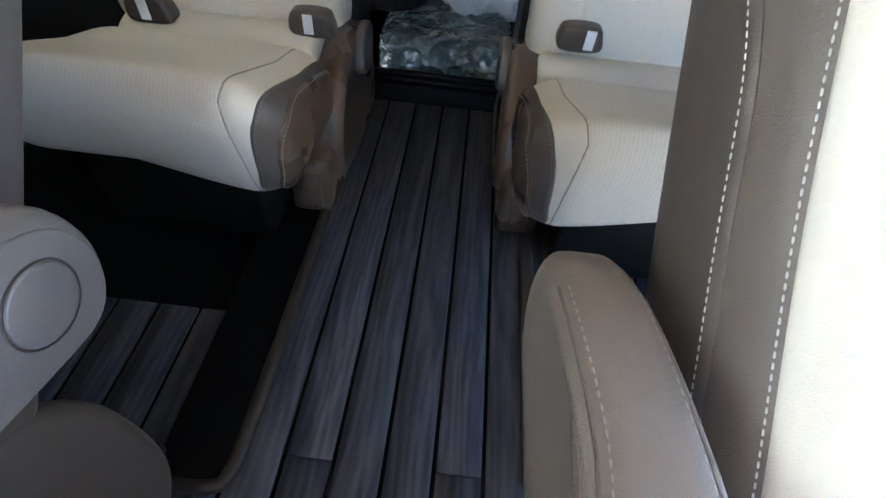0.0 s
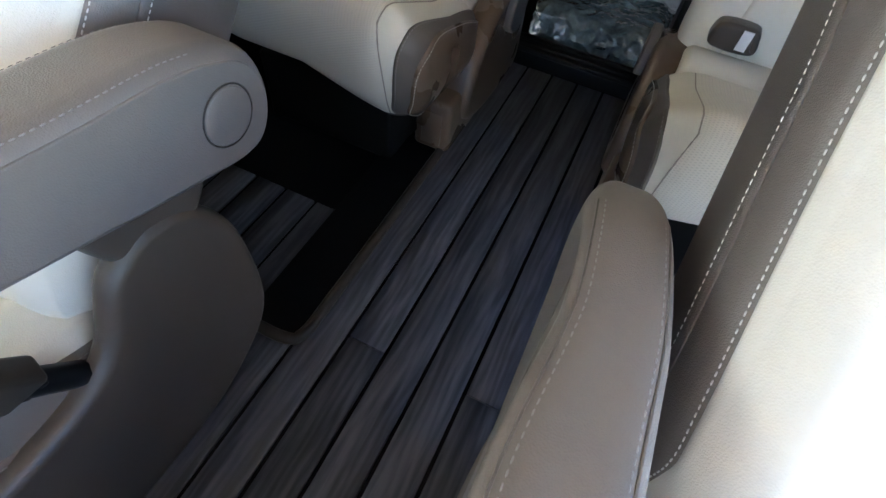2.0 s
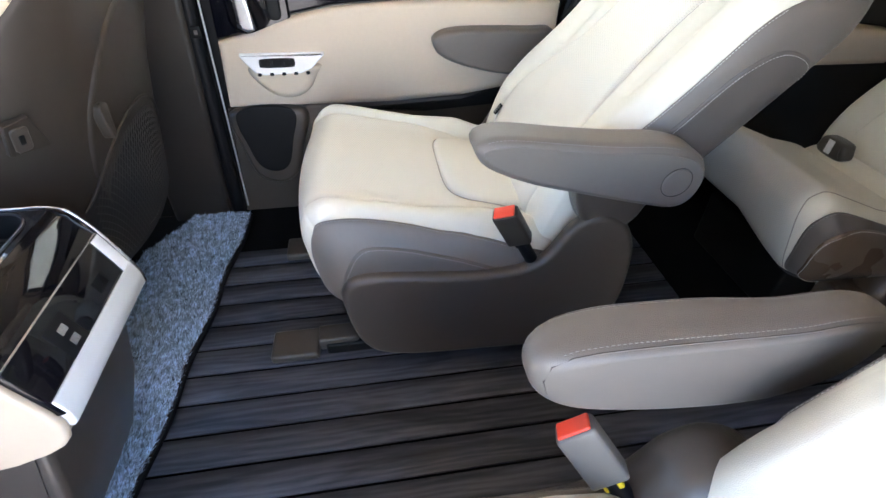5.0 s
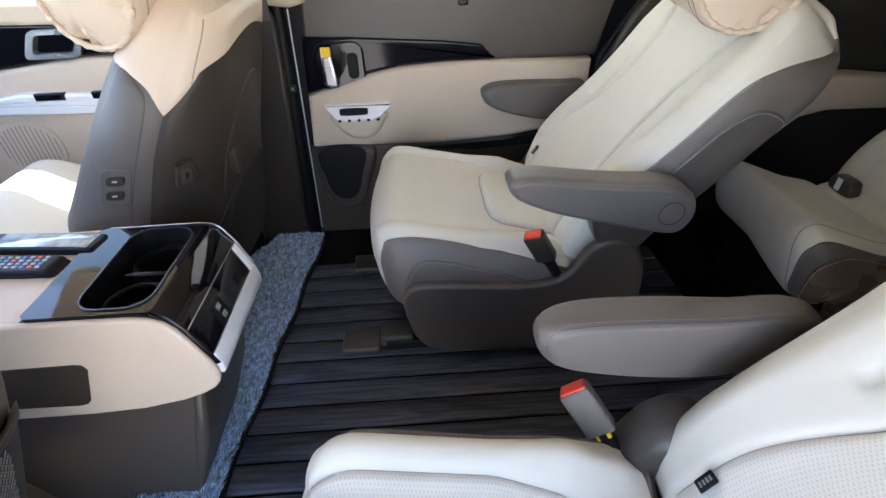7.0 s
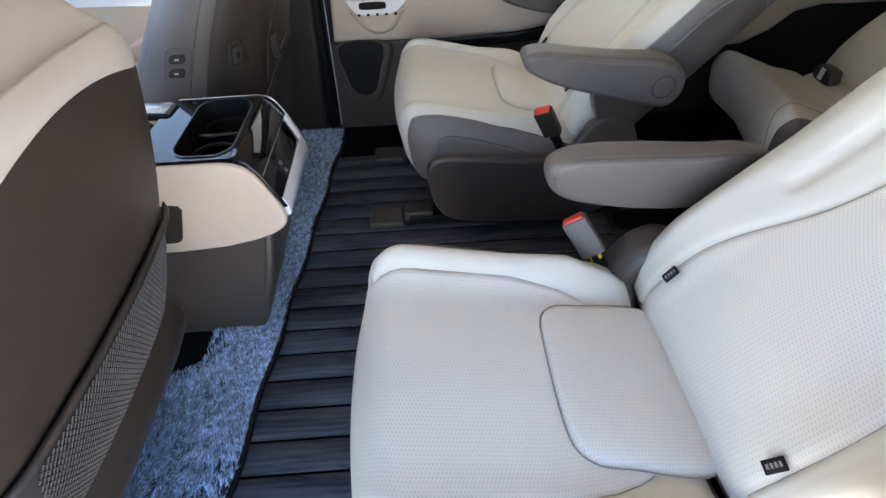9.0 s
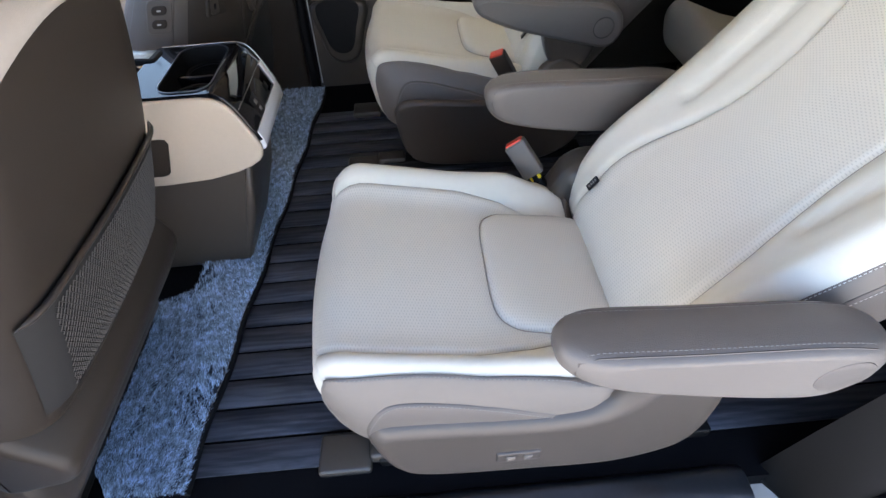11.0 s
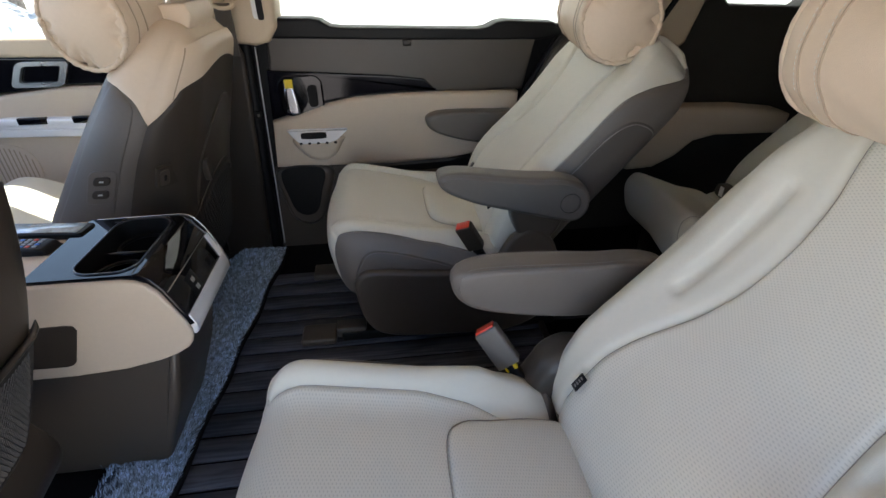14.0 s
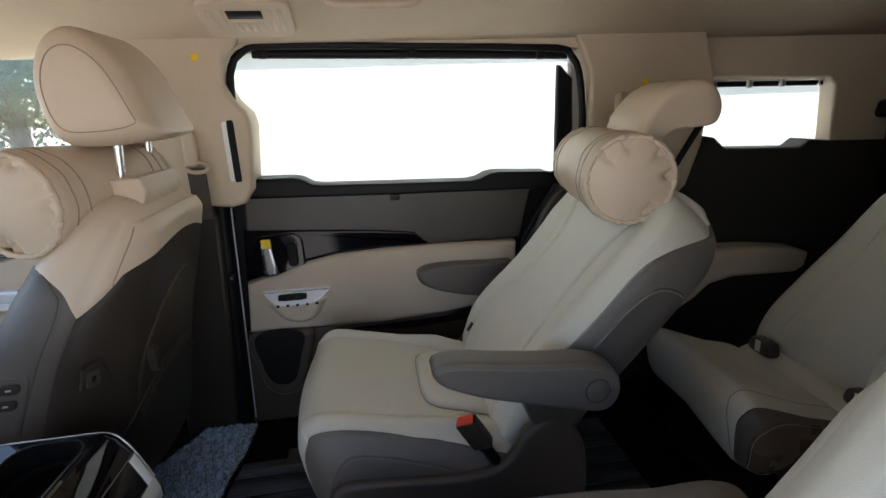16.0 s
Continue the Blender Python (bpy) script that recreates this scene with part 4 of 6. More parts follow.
    part("centre_panel", slab([(y_ - 0.007, z_ + 0.003) for y_, z_ in b], *sorted((inner + sg * 0.085, outer - sg * 0.055)), 0.014, mids=2, n=96, warp=lambda x, y, z: (cx + (x - cx) * (1.0 - 0.16 * math.sin(math.pi * min(1.0, max(0.0, (z - 0.30) / 0.38)))), y, z)), CREAM, br, "padded centre panel")
    part("woven_tag", box(outer - sg * 0.062 - 0.004, outer - sg * 0.062 + 0.004, 0.828, 0.836, 0.300, 0.328, 0.001, 1), BLACK, br, "small black woven tag")
    part("backrest_fold", slab([(0.722, 0.235), (0.724, 0.268), (0.765, 0.282), (0.81, 0.272), (0.83, 0.235)], lo + 0.03, hi - 0.03, 0.015), CREAM, seat, "padded fold behind the cushion")
    part("headrest", slab([(1.115, 0.70), (1.105, 0.80), (1.15, 0.875), (1.21, 0.87), (1.24, 0.78), (1.22, 0.70)], cx - 0.12, cx + 0.12, 0.03, soft=True), CREAM, seat, "cream leather headrest")
    # inner side: moulded cover, foot, lever and upright frame
    part("side_cover", slab([(0.655, 0.075), (0.655, 0.13), (0.685, 0.19), (0.735, 0.238), (0.82, 0.262), (0.95, 0.22), (0.98, 0.10), (0.96, 0.03), (0.80, 0.02), (0.69, 0.04)], *sorted((inner - sg * 0.020, inner + sg * 0.05)), 0.018), BROWN, seat, "glossy brown plastic side cover")
    part("under_frame", box(*sorted((inner + sg * 0.09, outer - sg * 0.02)), 0.53, 0.95, -0.006, 0.15, 0.01), DARK, seat, "black seat frame")
    foot = part("floor_foot", box(*sorted((inner - sg * 0.006, inner + sg * 0.075)), 0.60, 0.98, 0.001, 0.125, 0.014), BROWN, seat, "brown plastic foot")
    part("foot_lid", box(*sorted((inner + sg * 0.012, inner + sg * 0.055)), 0.5965, 0.602, 0.02, 0.10, 0.0015, 1), BROWN, foot, "small square lid")
    part("recline_lever", slab([(0.80, 0.20), (0.82, 0.255), (0.88, 0.26), (0.90, 0.22), (0.86, 0.17)], *sorted((inner - sg * 0.036, inner - sg * 0.016)), 0.006, n=40), TAUPE_LOW, seat, "grey lever")
    part("back_frame", slab([(0.93, 0.10), (0.93, 0.28), (1.02, 0.48), (1.22, 0.72), (1.27, 0.70), (1.12, 0.40), (1.04, 0.10)], *sorted((inner + sg * 0.0, inner + sg * 0.055)), 0.012, smooth=False), DARK, seat, "dark upright back frame")
    return seat


third_row(-0.222, -0.63, "cream leather third-row seat with a taupe side panel")
third_row(0.105, 0.485, "cream leather third-row seat with taupe side near the doorway")


def belt_stub(c, label):
    ob = thing("belt_buckle", label, "seat belt buckle", (c[0], c[1], c[2] - 0.03), "stowed third-row buckles")
    part("case", slab([(-0.034, -0.02), (-0.037, 0.012), (-0.018, 0.021), (0.024, 0.020), (0.034, 0.008), (0.033, -0.02)], c[1] - 0.018, c[1] + 0.018, 0.008, n=40, axis="y", warp=lambda x, y, z: (x + c[0], y, z + c[2])), PLASTIC, ob)
    part("paper_label", box(c[0] + (0.013 if c[0] > 0 else -0.004) - 0.008, c[0] + (0.013 if c[0] > 0 else -0.004) + 0.008, c[1] - 0.0205, c[1] - 0.018, c[2] - 0.014, c[2] + 0.018), WHITE, ob, "white printed label")
    return ob


for cc in ((-0.535, 0.752, 0.300), (-0.262, 0.766, 0.300), (0.196, 0.786, 0.318)):
    belt_stub(cc, "taupe plastic belt buckle with a white label")

# ---------------------------------------------------------------- front seats
def front_seat(cx, m, dy, label, row, kick, bulge=0.055):
    seat = thing("front_seat", label, "car seat", (cx, -1.0 + dy, 0), "front seats")
    X = lambda lx: cx + m * lx
    D, N = np.array((0.40, 0.9165)), np.array((-0.9165, 0.40))
    half, r = (0.25, 0.105, 0.31), 0.095
    LOWB, KICK = (0.72, 0.075) if m < 0 else (0.92, 0.0)
    P0, P1, faces = rounded_grid(half, r, 0.011)
    ROW = P0[np.argmin(np.abs(P0[:, 2] - row)), 2]
    SEAM = P0[np.argmin(np.abs(P0[:, 1] - 0.040)), 1]
    def frontback(P0, P1):
        z = P1[:, 2]
        rear = P0[:, 1] > half[1] - 1e-6
        bnd = np.where(rear, ROW + kick + 0.06 * (1 - (np.clip(np.abs(P0[:, 0]) / 0.25, 0, 1)) ** 2), ROW + np.where(P0[:, 1] < SEAM, 0.055 * np.tanh((SEAM - P0[:, 1]) / 0.045), kick * np.clip((P0[:, 1] - SEAM) / (half[1] - SEAM), 0, 1)))
        z = np.where(z < ROW, -half[2] + (z + half[2]) * (bnd + half[2]) / (ROW + half[2]), bnd + (z - ROW) * (half[2] - bnd) / (half[2] - ROW))
        sn = np.clip((z + half[2]) / 0.62, 0, 1)
        depth = 1.28 - 0.62 * sn
        x = P1[:, 0] * (1.0 - 0.34 * np.clip((sn - 0.52) / 0.48, 0, 1) ** 1.7)
        y = half[1] + (P1[:, 1] - half[1]) * depth
        back01 = np.clip((P1[:, 1] + half[1]) / (2 * half[1]), 0, 1)
        y += back01 * bulge * (1 - (P1[:, 0] / 0.25) ** 2) * np.sin(np.pi * np.clip(sn * LOWB + 1 - LOWB, 0, 1))
        y += back01 ** 2 * KICK * np.clip(1 - sn / 0.55, 0, 1) ** 1.4
        onside = np.abs(P0[:, 0]) > half[0] - 1e-6
        x = x - np.sign(P0[:, 0]) * onside * (0.005 * np.exp(-((P0[:, 1] - SEAM) / 0.008) ** 2) + 0.003 * np.exp(-((P0[:, 2] - ROW) / 0.006) ** 2))
        sl, nn = z + half[2], half[1] - y
        return np.stack([X(x), -0.955 + dy + D[0] * sl + N[0] * nn, 0.235 + D[1] * sl + N[1] * nn], 1)
    W = frontback(P0, P1)

    def rear_at(lx, s_, off=0.0):
        sn_ = s_ / 0.62
        xx = lx / (1.0 - 0.34 * max(0, (sn_ - 0.52) / 0.48) ** 1.7)
        rd = max(0.0, abs(xx) - 0.155)
        off -= (0.095 - math.sqrt(max(0.0, 0.095 ** 2 - rd * rd))) * (1.28 - 0.62 * sn_)
        b = bulge * max(0, 1 - (xx / 0.25) ** 2) * math.sin(math.pi * min(1, sn_ * LOWB + 1 - LOWB))
        b += KICK * max(0.0, 1 - sn_ / 0.55) ** 1.4
        return Vector((X(lx), -0.955 + dy + D[0] * s_ - N[0] * (b + off), 0.235 + D[1] * s_ - N[1] * (b + off)))

    def region(c):
        if c[2] > ROW and not c[2] < -half[2] + 1e-4:
            return "cap"
        if c[1] > half[1] - 1e-4:
            return "shell"
        if abs(c[0]) > half[0] - 1e-4:
            return "side" if c[1] < SEAM else "shell"
        return ("front" if abs(c[0]) < 0.155 else "side") if c[1] < -half[1] + 1e-4 else "shell"
    groups = {"cap": ("backrest_cap", TAN if m < 0 else STONE, "smooth leather shoulder section"), "shell": ("backrest_shell", SHELL, "brown plastic rear shell"), "front": ("backrest_front", CREAM, "cream leather front"), "side": ("backrest_side", TAUPE_LOW, "taupe leather side")}
    def region2(c):
        k = region(c)
        return ("side_in" if c[0] < 0 else "side_out") if k == "side" else k
    groups["side_in"] = groups["side_out"] = groups["side"]
    split_parts(P0, W, faces, region2, groups, seat, m < 0)
    for sx in (-1, 1):
        zz = np.linspace(ROW + 0.004, half[2] - 0.02, 10)
        E0 = np.stack([np.full(10, sx * half[0]), np.full(10, SEAM + (0.048 if m < 0 else 0.0)), zz], 1)
        inn_ = np.clip(E0, -(np.array(half) - r), np.array(half) - r)
        dd = E0 - inn_
        ll = np.linalg.norm(dd, axis=1)[:, None]
        line = frontback(E0, inn_ + dd / ll * np.minimum(ll, r))
        part("seam", tube([Vector(p) for p in line], 0.0014, 6), TANSEAM, seat, "dark tan shoulder seam")
        part("stitching", stitches([p + np.array((0, -0.006, 0.002)) for p in line], (sx * m, 0.4, 0.4), gap=0.005, length=0.0034, rad=0.0005), THREAD, seat, "pale seam stitching")
    # net pocket in the shell
    n = 26
    grid = []
    for j in range(15):
        v = j / 14
        row = []
        for i in range(n + 1):
            u = -1 + 2 * i / n
            top_s = 0.300 - 0.125 * u * u if m < 0 else 0.350 - 0.012 * u * u
            low_s = 0.035 if m < 0 else 0.135
            row.append(rear_at(u * (0.185 if m < 0 else 0.198), low_s + (top_s - low_s) * v, (0.002 if m < 0 else 0.005) + (0.003 if m < 0 else 0.005) * math.sin(math.pi * min(1, 0.15 + v * 0.8)) * (1 - u ** 4)))
        grid.append(row)
    pocket = part("seat_pocket", loft(grid, caps=False, closed=False), NET, seat, "dark cloth seat pocket", fix=True)

    def cloth(u, v):
        fi, fj = (u + 1) / 2 * n, v * 14
        i, j = min(n - 1, int(fi)), min(13, int(fj))
        a_, c_ = fi - i, fj - j
        return (grid[j][i] * (1 - a_) + grid[j][i + 1] * a_) * (1 - c_) + (grid[j + 1][i] * (1 - a_) + grid[j + 1][i + 1] * a_) * c_
    bm = bmesh.new()
    dense, rim_, thr = (18, 0.93, 0.0011) if m < 0 else (27, 0.80, 0.0008)
    for k in range(-36, 37):
        for sl_ in (-1, 1):
            pts = []
            for q in range(41):
                v = 0.06 + 0.86 * q / 40
                u = k / dense + sl_ * (v - 0.5) * 0.62
                if abs(u) < rim_:
                    pts.append(cloth(u, v) + Vector((0, 0.0022, 0.0006)))
            if len(pts) < 3:
                continue
            prev = None
            for p_, q_ in zip(pts, pts[1:] + [pts[-1] * 2 - pts[-2]]):
                d_ = (q_ - p_).normalized()
                s_ = d_.cross(Vector((0, 1, 0.2))).normalized() * thr
                vs_ = [bm.verts.new(p_ - s_), bm.verts.new(p_ + Vector((0, 0.0009, 0))), bm.verts.new(p_ + s_)]
                if prev:
                    bm.faces.new((prev[0], prev[1], vs_[1], vs_[0]))
                    bm.faces.new((prev[1], prev[2], vs_[2], vs_[1]))
                prev = vs_
    part("pocket_net", bm, NETCORD, pocket, "brown diamond netting")
    part("pocket_hem", tube([p + Vector((0, 0.002, 0)) for p in grid[-1]], [0.001] + [0.0028 if m < 0 else 0.0042] * (len(grid[-1]) - 2) + [0.001], 8), SHELL, pocket, "padded pocket hem")
    # scooped panel round the pocket
    lp = np.array([(0.150 * math.cos(q) * (1 - 0.10 * math.sin(q)), 0.262 + 0.215 * math.sin(q)) for q in np.linspace(0, 2 * math.pi, 73)[:-1]])
    rings = [[rear_at(p[0], p[1], up) for p in inset(lp, d_)] for d_, up in ((0, -0.004), (0.002, 0.0025), (0.006, 0.004), (0.014, 0.0035))]
    lp2 = inset(lp, 0.014)
    for q in (0.8, 0.6, 0.4, 0.2, 0.04):
        rings.append([rear_at(p[0], p[1], 0.0035) for p in lp2.mean(0) + (lp2 - lp2.mean(0)) * q])
    if m < 0:
        part("shell_scoop", loft(rings), SHELL, seat, "oval panel in the shell")
        part("bag_hook", slab([(-0.012, -0.026), (-0.014, 0.020), (0.0, 0.026), (0.013, 0.018), (0.010, 0.006), (0.004, -0.026)], -0.004, 0.012, 0.003, n=40, axis="y", warp=lambda x_, y_, z_: tuple(rear_at(-0.115, 0.315, 0.005) + Vector((m * x_, y_, z_)))), SHELL, seat, "bag hook")
        c_ = rear_at(-0.220, 0.318, 0.002)
        tilt = Matrix.Translation(c_) @ pose(0, 0, 0, -22, 0, -38)
        bm = slab([(-0.028, -0.028), (-0.010, 0.030), (0.022, 0.026), (0.026, -0.024)], -0.004, 0.006, 0.002, axis="y", smooth=False)
        bm.transform(tilt)
        niche = part("socket_niche", bm, SHELL, seat, "sloped socket niche")
        bm = slab(rounded_rect(-0.004, 0.018, -0.020, 0.020, 0.005, 32), 0.004, 0.0085, 0.001, axis="y", smooth=False, seg=1)
        bm.transform(tilt)
        part("socket_plate", bm, PLASTIC, niche, "socket plate")
        bm = box(0.003, 0.010, 0.007, 0.0095, -0.008, 0.008, 0.001, 1)
        bm.transform(tilt)
        part("socket", bm, BLACK, niche, "charging socket")
    if m > 0:
        lip = [(-1.02, 0.205), (-0.93, 0.210), (-0.892, 0.232), (-0.878, 0.268), (-0.884, 0.295), (-0.905, 0.335), (-0.925, 0.375), (-0.97, 0.375)]
        part("shell_lip", slab([(a_ + dy - 0.022, b_) for a_, b_ in lip], cx - 0.238, cx + 0.238, 0.016, mids=6, smooth=True, seg=4, warp=lambda x_, y_, z_: (x_, y_ - 0.10 * max(0.0, abs(x_ - cx) - 0.16), z_)), SHELL, seat, "flared lower lip of the shell")
    # sewn panel on the leather side
    bm, seam = panel_patch([(-0.098, -0.29), (-0.100, -0.10), (-0.096, 0.080), (-0.075, 0.112), (-0.02, 0.106), (0.008, 0.080), (0.014, -0.10), (0.010, -0.29)], half, r, -1, lambda a_, b_: frontback(a_, b_), lift=0.002)
    part("side_panel", bm, TAUPE_LOW, seat, "sewn taupe side panel")
    # switches on the inner side
    if m < 0:
        sp = Vector((X(-0.25), -0.962 + dy, 0.520))
        def lean(x_, y_, z_):
            return (x_, y_ + 0.42 * (z_ - sp.z), z_)
        pad = part("switch_pad", slab(rounded_rect(sp.y - 0.030, sp.y + 0.030, sp.z - 0.038, sp.z + 0.038, 0.012, 48), sp.x - 0.004, sp.x + 0.0035, 0.002, smooth=False, seg=2, warp=lean), TAUPE_LOW, seat, "rounded switch pad")
        for dz in (-0.015, 0.015):
            rim_ = part("switch", slab(rounded_rect(sp.y - 0.018, sp.y + 0.018, sp.z + dz - 0.010, sp.z + dz + 0.010, 0.0085, 36), sp.x + 0.002, sp.x + 0.0065, 0.002, smooth=False, seg=2, warp=lean), SHELL, pad, "small seat switch")
            part("arrow_mark", slab(rounded_rect(sp.y - 0.005, sp.y + 0.005, sp.z + dz - 0.002, sp.z + dz + 0.002, 0.001, 16), sp.x + 0.006, sp.x + 0.0069, 0.0003, smooth=False, seg=1, warp=lean), GREYMARK, pad)
    part("cushion", slab([(-1.50 + dy, 0.36), (-1.51 + dy, 0.24), (-1.40 + dy, 0.19), (-1.08 + dy, 0.18), (-1.06 + dy, 0.27), (-1.12 + dy, 0.305), (-1.25 + dy, 0.32), (-1.42 + dy, 0.385)], cx - 0.25, cx + 0.25, 0.045), CREAM, seat, "cream leather cushion")
    part("base_shield", slab([(-1.42 + dy, 0.03), (-1.44 + dy, 0.22), (-1.10 + dy, 0.24), (-1.05 + dy, 0.22), (-1.03 + dy, 0.12), (-1.08 + dy, 0.03)], cx - 0.24, cx + 0.24, 0.03), PLASTIC, seat, "taupe plastic base")
    part("base", box(cx - 0.2, cx + 0.2, -1.40 + dy, -1.06 + dy, 0.001, 0.05, 0.01), DARK, seat)
    hd = [(-0.872 + dy, 0.942), (-0.892 + dy, 1.04), (-0.862 + dy, 1.118), (-0.806 + dy, 1.136), (-0.745 + dy, 1.085), (-0.700 + dy, 0.975), (-0.698 + dy, 0.943), (-0.79 + dy, 0.928)]
    hr = part("headrest", slab(hd, cx - 0.118, cx + 0.118, 0.05, mids=2, n=96, seg=8, soft=True), TAN, seat, "tan leather headrest")
    hl = smooth_line(hd, 90, True)
    hc = hl.mean(0)
    hk = 1 - 0.031 / np.linalg.norm(hl - hc, axis=1).mean()
    for xs_ in (cx - 0.118 + 0.0033, cx + 0.118 - 0.0033):
        part("seam", tube([(xs_, *(hc + (p - hc) * hk)) for p in list(hl) + [hl[0]]], 0.0011, 6), TANSEAM, hr, "dark tan seam")
    for dx in (-0.064, 0.064):
        part("headrest_post", tube([(cx + dx, -0.785 + dy, 0.95), (cx + dx, -0.80 + dy, 0.80)], 0.0085, 14), CHROME, seat, "chrome headrest post")
    return seat


GREYMARK = material("grey_print", (0.45, 0.45, 0.45), 0.5)
NETCORD = material("net_cord", (0.024, 0.020, 0.016), 0.6)
NET = material("pocket_cloth", (0.020, 0.018, 0.016), 0.8)

front_seat(-0.556, -1, 0.012, "front passenger seat with cream shoulders and taupe shell", 0.115, 0.085)
front_seat(0.400, 1, 0.025, "driver seat with cream shoulders and a net pocket", 0.185, 0.04, 0.02)
neck_pillow((-0.515, -0.868, 0.840), 0.30, 0.094, "rolled tan leather neck pillow strapped to the headrest", -14)
strap = thing("pillow_strap", "tan leather strap round the headrest posts", "strap", (-0.545, -0.77, 0.82))
part("band", slab([(-0.845, 0.815), (-0.845, 0.865), (-0.735, 0.868), (-0.725, 0.845), (-0.735, 0.818)], -0.632, -0.458, 0.005, smooth=False, seg=3), TAN, strap)

# ---------------------------------------------------------------- centre console
console = thing("centre_console", "beige and taupe centre console with gloss black cup holders", "console", (-0.10, -0.9, 0))
CX0, CX1 = -0.225, 0.022
part("lower_body", slab([(-1.45, 0.0), (-1.45, 0.28), (-0.84, 0.290), (-0.762, 0.318), (-0.742, 0.312), (-0.778, 0.17), (-0.845, 0.0)], CX0 + 0.006, CX1 - 0.004, 0.011, smooth=False, seg=4), PLASTIC, console, "taupe plastic lower body")
part("upper_body", slab([(-1.45, 0.27), (-1.45, 0.47), (-0.948, 0.478), (-0.946, 0.40), (-0.745, 0.395), (-0.728, 0.38), (-0.708, 0.348), (-0.722, 0.322), (-0.76, 0.304), (-0.84, 0.286)], CX0 + 0.003, CX1 - 0.003, 0.012, smooth=False, seg=4), BEIGE, console, "beige padded upper body")
for xa, xb in ((CX0, CX0 + 0.012), (CX1 - 0.012, CX1)):
    part("side_cheek", slab([(-1.45, 0.276), (-1.45, 0.472), (-0.95, 0.480), (-0.790, 0.4795), (-0.768, 0.476), (-0.750, 0.467), (-0.737, 0.452), (-0.727, 0.430), (-0.708, 0.382), (-0.703, 0.362), (-0.7035, 0.350), (-0.708, 0.336), (-0.718, 0.324), (-0.740, 0.311), (-0.775, 0.298), (-0.840, 0.284), (-0.93, 0.277)], xa, xb, 0.005, smooth=False, seg=3), BEIGE, console, "beige side cheek")
part("side_recess", slab([(-1.06, 0.306), (-1.02, 0.396), (-0.905, 0.398), (-0.893, 0.396), (-0.889, 0.386), (-0.916, 0.315), (-0.924, 0.307), (-0.936, 0.304)], CX1 - 0.004, CX1 + 0.0015, 0.001, smooth=False, seg=1), SHELL, console, "taupe side recess")


def ring_plate(outer, inner, z0, z1, mat, name, parent, label=""):
    """A plate with a hole: outer and inner loops with the same count."""
    bm = bmesh.new()
    n = len(outer)
    V = [[bm.verts.new((p[0], p[1], z)) for p in lp] for lp, z in ((outer, z0), (outer, z1), (inner, z1), (inner, z0))]
    for a, b in zip(V, V[1:]):
        for i in range(n):
            bm.faces.new((a[i], a[(i + 1) % n], b[(i + 1) % n], b[i]))
    return part(name, bm, mat, parent, label, sharp=30)


top_out = rounded_rect(CX0 + 0.010, CX1 - 0.008, -0.945, -0.762, 0.006)
cup_in = rounded_rect(CX0 + 0.021, CX1 - 0.019, -0.878, -0.773, 0.034)
cup_panel = ring_plate(top_out, cup_in, 0.470, 0.486, PIANO, "cup_panel", console, "gloss black panel")
ring_plate(rounded_rect(CX0 + 0.0190, CX1 - 0.0170, -0.8800, -0.7710, 0.0355), cup_in, 0.484, 0.4885, SILLMETAL, "cup_rim", cup_panel, "dark metal rim")
well = []
for zz, kx in ((0.486, 1.0), (0.46, 0.99), (0.41, 0.95), (0.405, 0.90)):
    c0 = ((CX0 + CX1) / 2, -0.8255)
    well.append([Vector((c0[0] + (p[0] - c0[0]) * kx, c0[1] + (p[1] - c0[1]) * kx, zz)) for p in cup_in])
bm = loft(well, caps=False)
bm.faces.new([v for v in list(bm.verts)[-80:]])
part("cup_well", bm, DARK, cup_panel, "black rubber-lined cup well", fix=False)
for xc in (-0.155, -0.050):
    part("cup_ring", tube([(xc + 0.043 * math.cos(a), -0.8255 + 0.043 * math.sin(a), 0.452) for a in np.linspace(0, 2 * math.pi, 33)], 0.004, 6), DARK, cup_panel, "cup holder grip ring")
part("divider", box(-0.108, -0.098, -0.872, -0.779, 0.41, 0.468, 0.004), PIANO, cup_panel)
part("rear_panel", slab([(-0.772, 0.4862), (-0.760, 0.4850), (-0.744, 0.4755), (-0.727, 0.449), (-0.711, 0.409), (-0.698, 0.372), (-0.74, 0.360), (-0.772, 0.36)], CX0 + 0.010, CX1 - 0.008, 0.003, smooth=False, seg=2), PIANO, console, "gloss black sloping rear panel")
part("panel_line", tube([(CX0 + 0.012, -0.7245, 0.4445), (CX1 - 0.010, -0.7245, 0.4445)], 0.0012, 6), SATIN, console, "thin metal line")
part("chrome_trim", slab([(-0.712, 0.350), (-0.701, 0.347), (-0.695, 0.354), (-0.6955, 0.372), (-0.7020, 0.392), (-0.710, 0.388)], CX0 + 0.011, CX1 - 0.011, 0.002, smooth=False, seg=2), SILVER, console, "bright chrome trim")
part("chrome_trim_side", slab([(-0.730, 0.441), (-0.7225, 0.4425), (-0.7075, 0.404), (-0.6985, 0.378), (-0.704, 0.372), (-0.718, 0.400)], CX0 + 0.011, CX0 + 0.030, 0.0015, smooth=False, seg=2), SILVER, console, "bright chrome side trim")
edge = smooth_line([(-0.93, 0.4855), (-0.80, 0.487), (-0.764, 0.4865), (-0.744, 0.478), (-0.726, 0.450), (-0.710, 0.411), (-0.6975, 0.372), (-0.697, 0.352)], 30)
part("edge_trim", tube([(CX0 + 0.0085, p[0], p[1]) for p in edge], 0.0020, 8), SATIN, console, "thin satin metal edge")


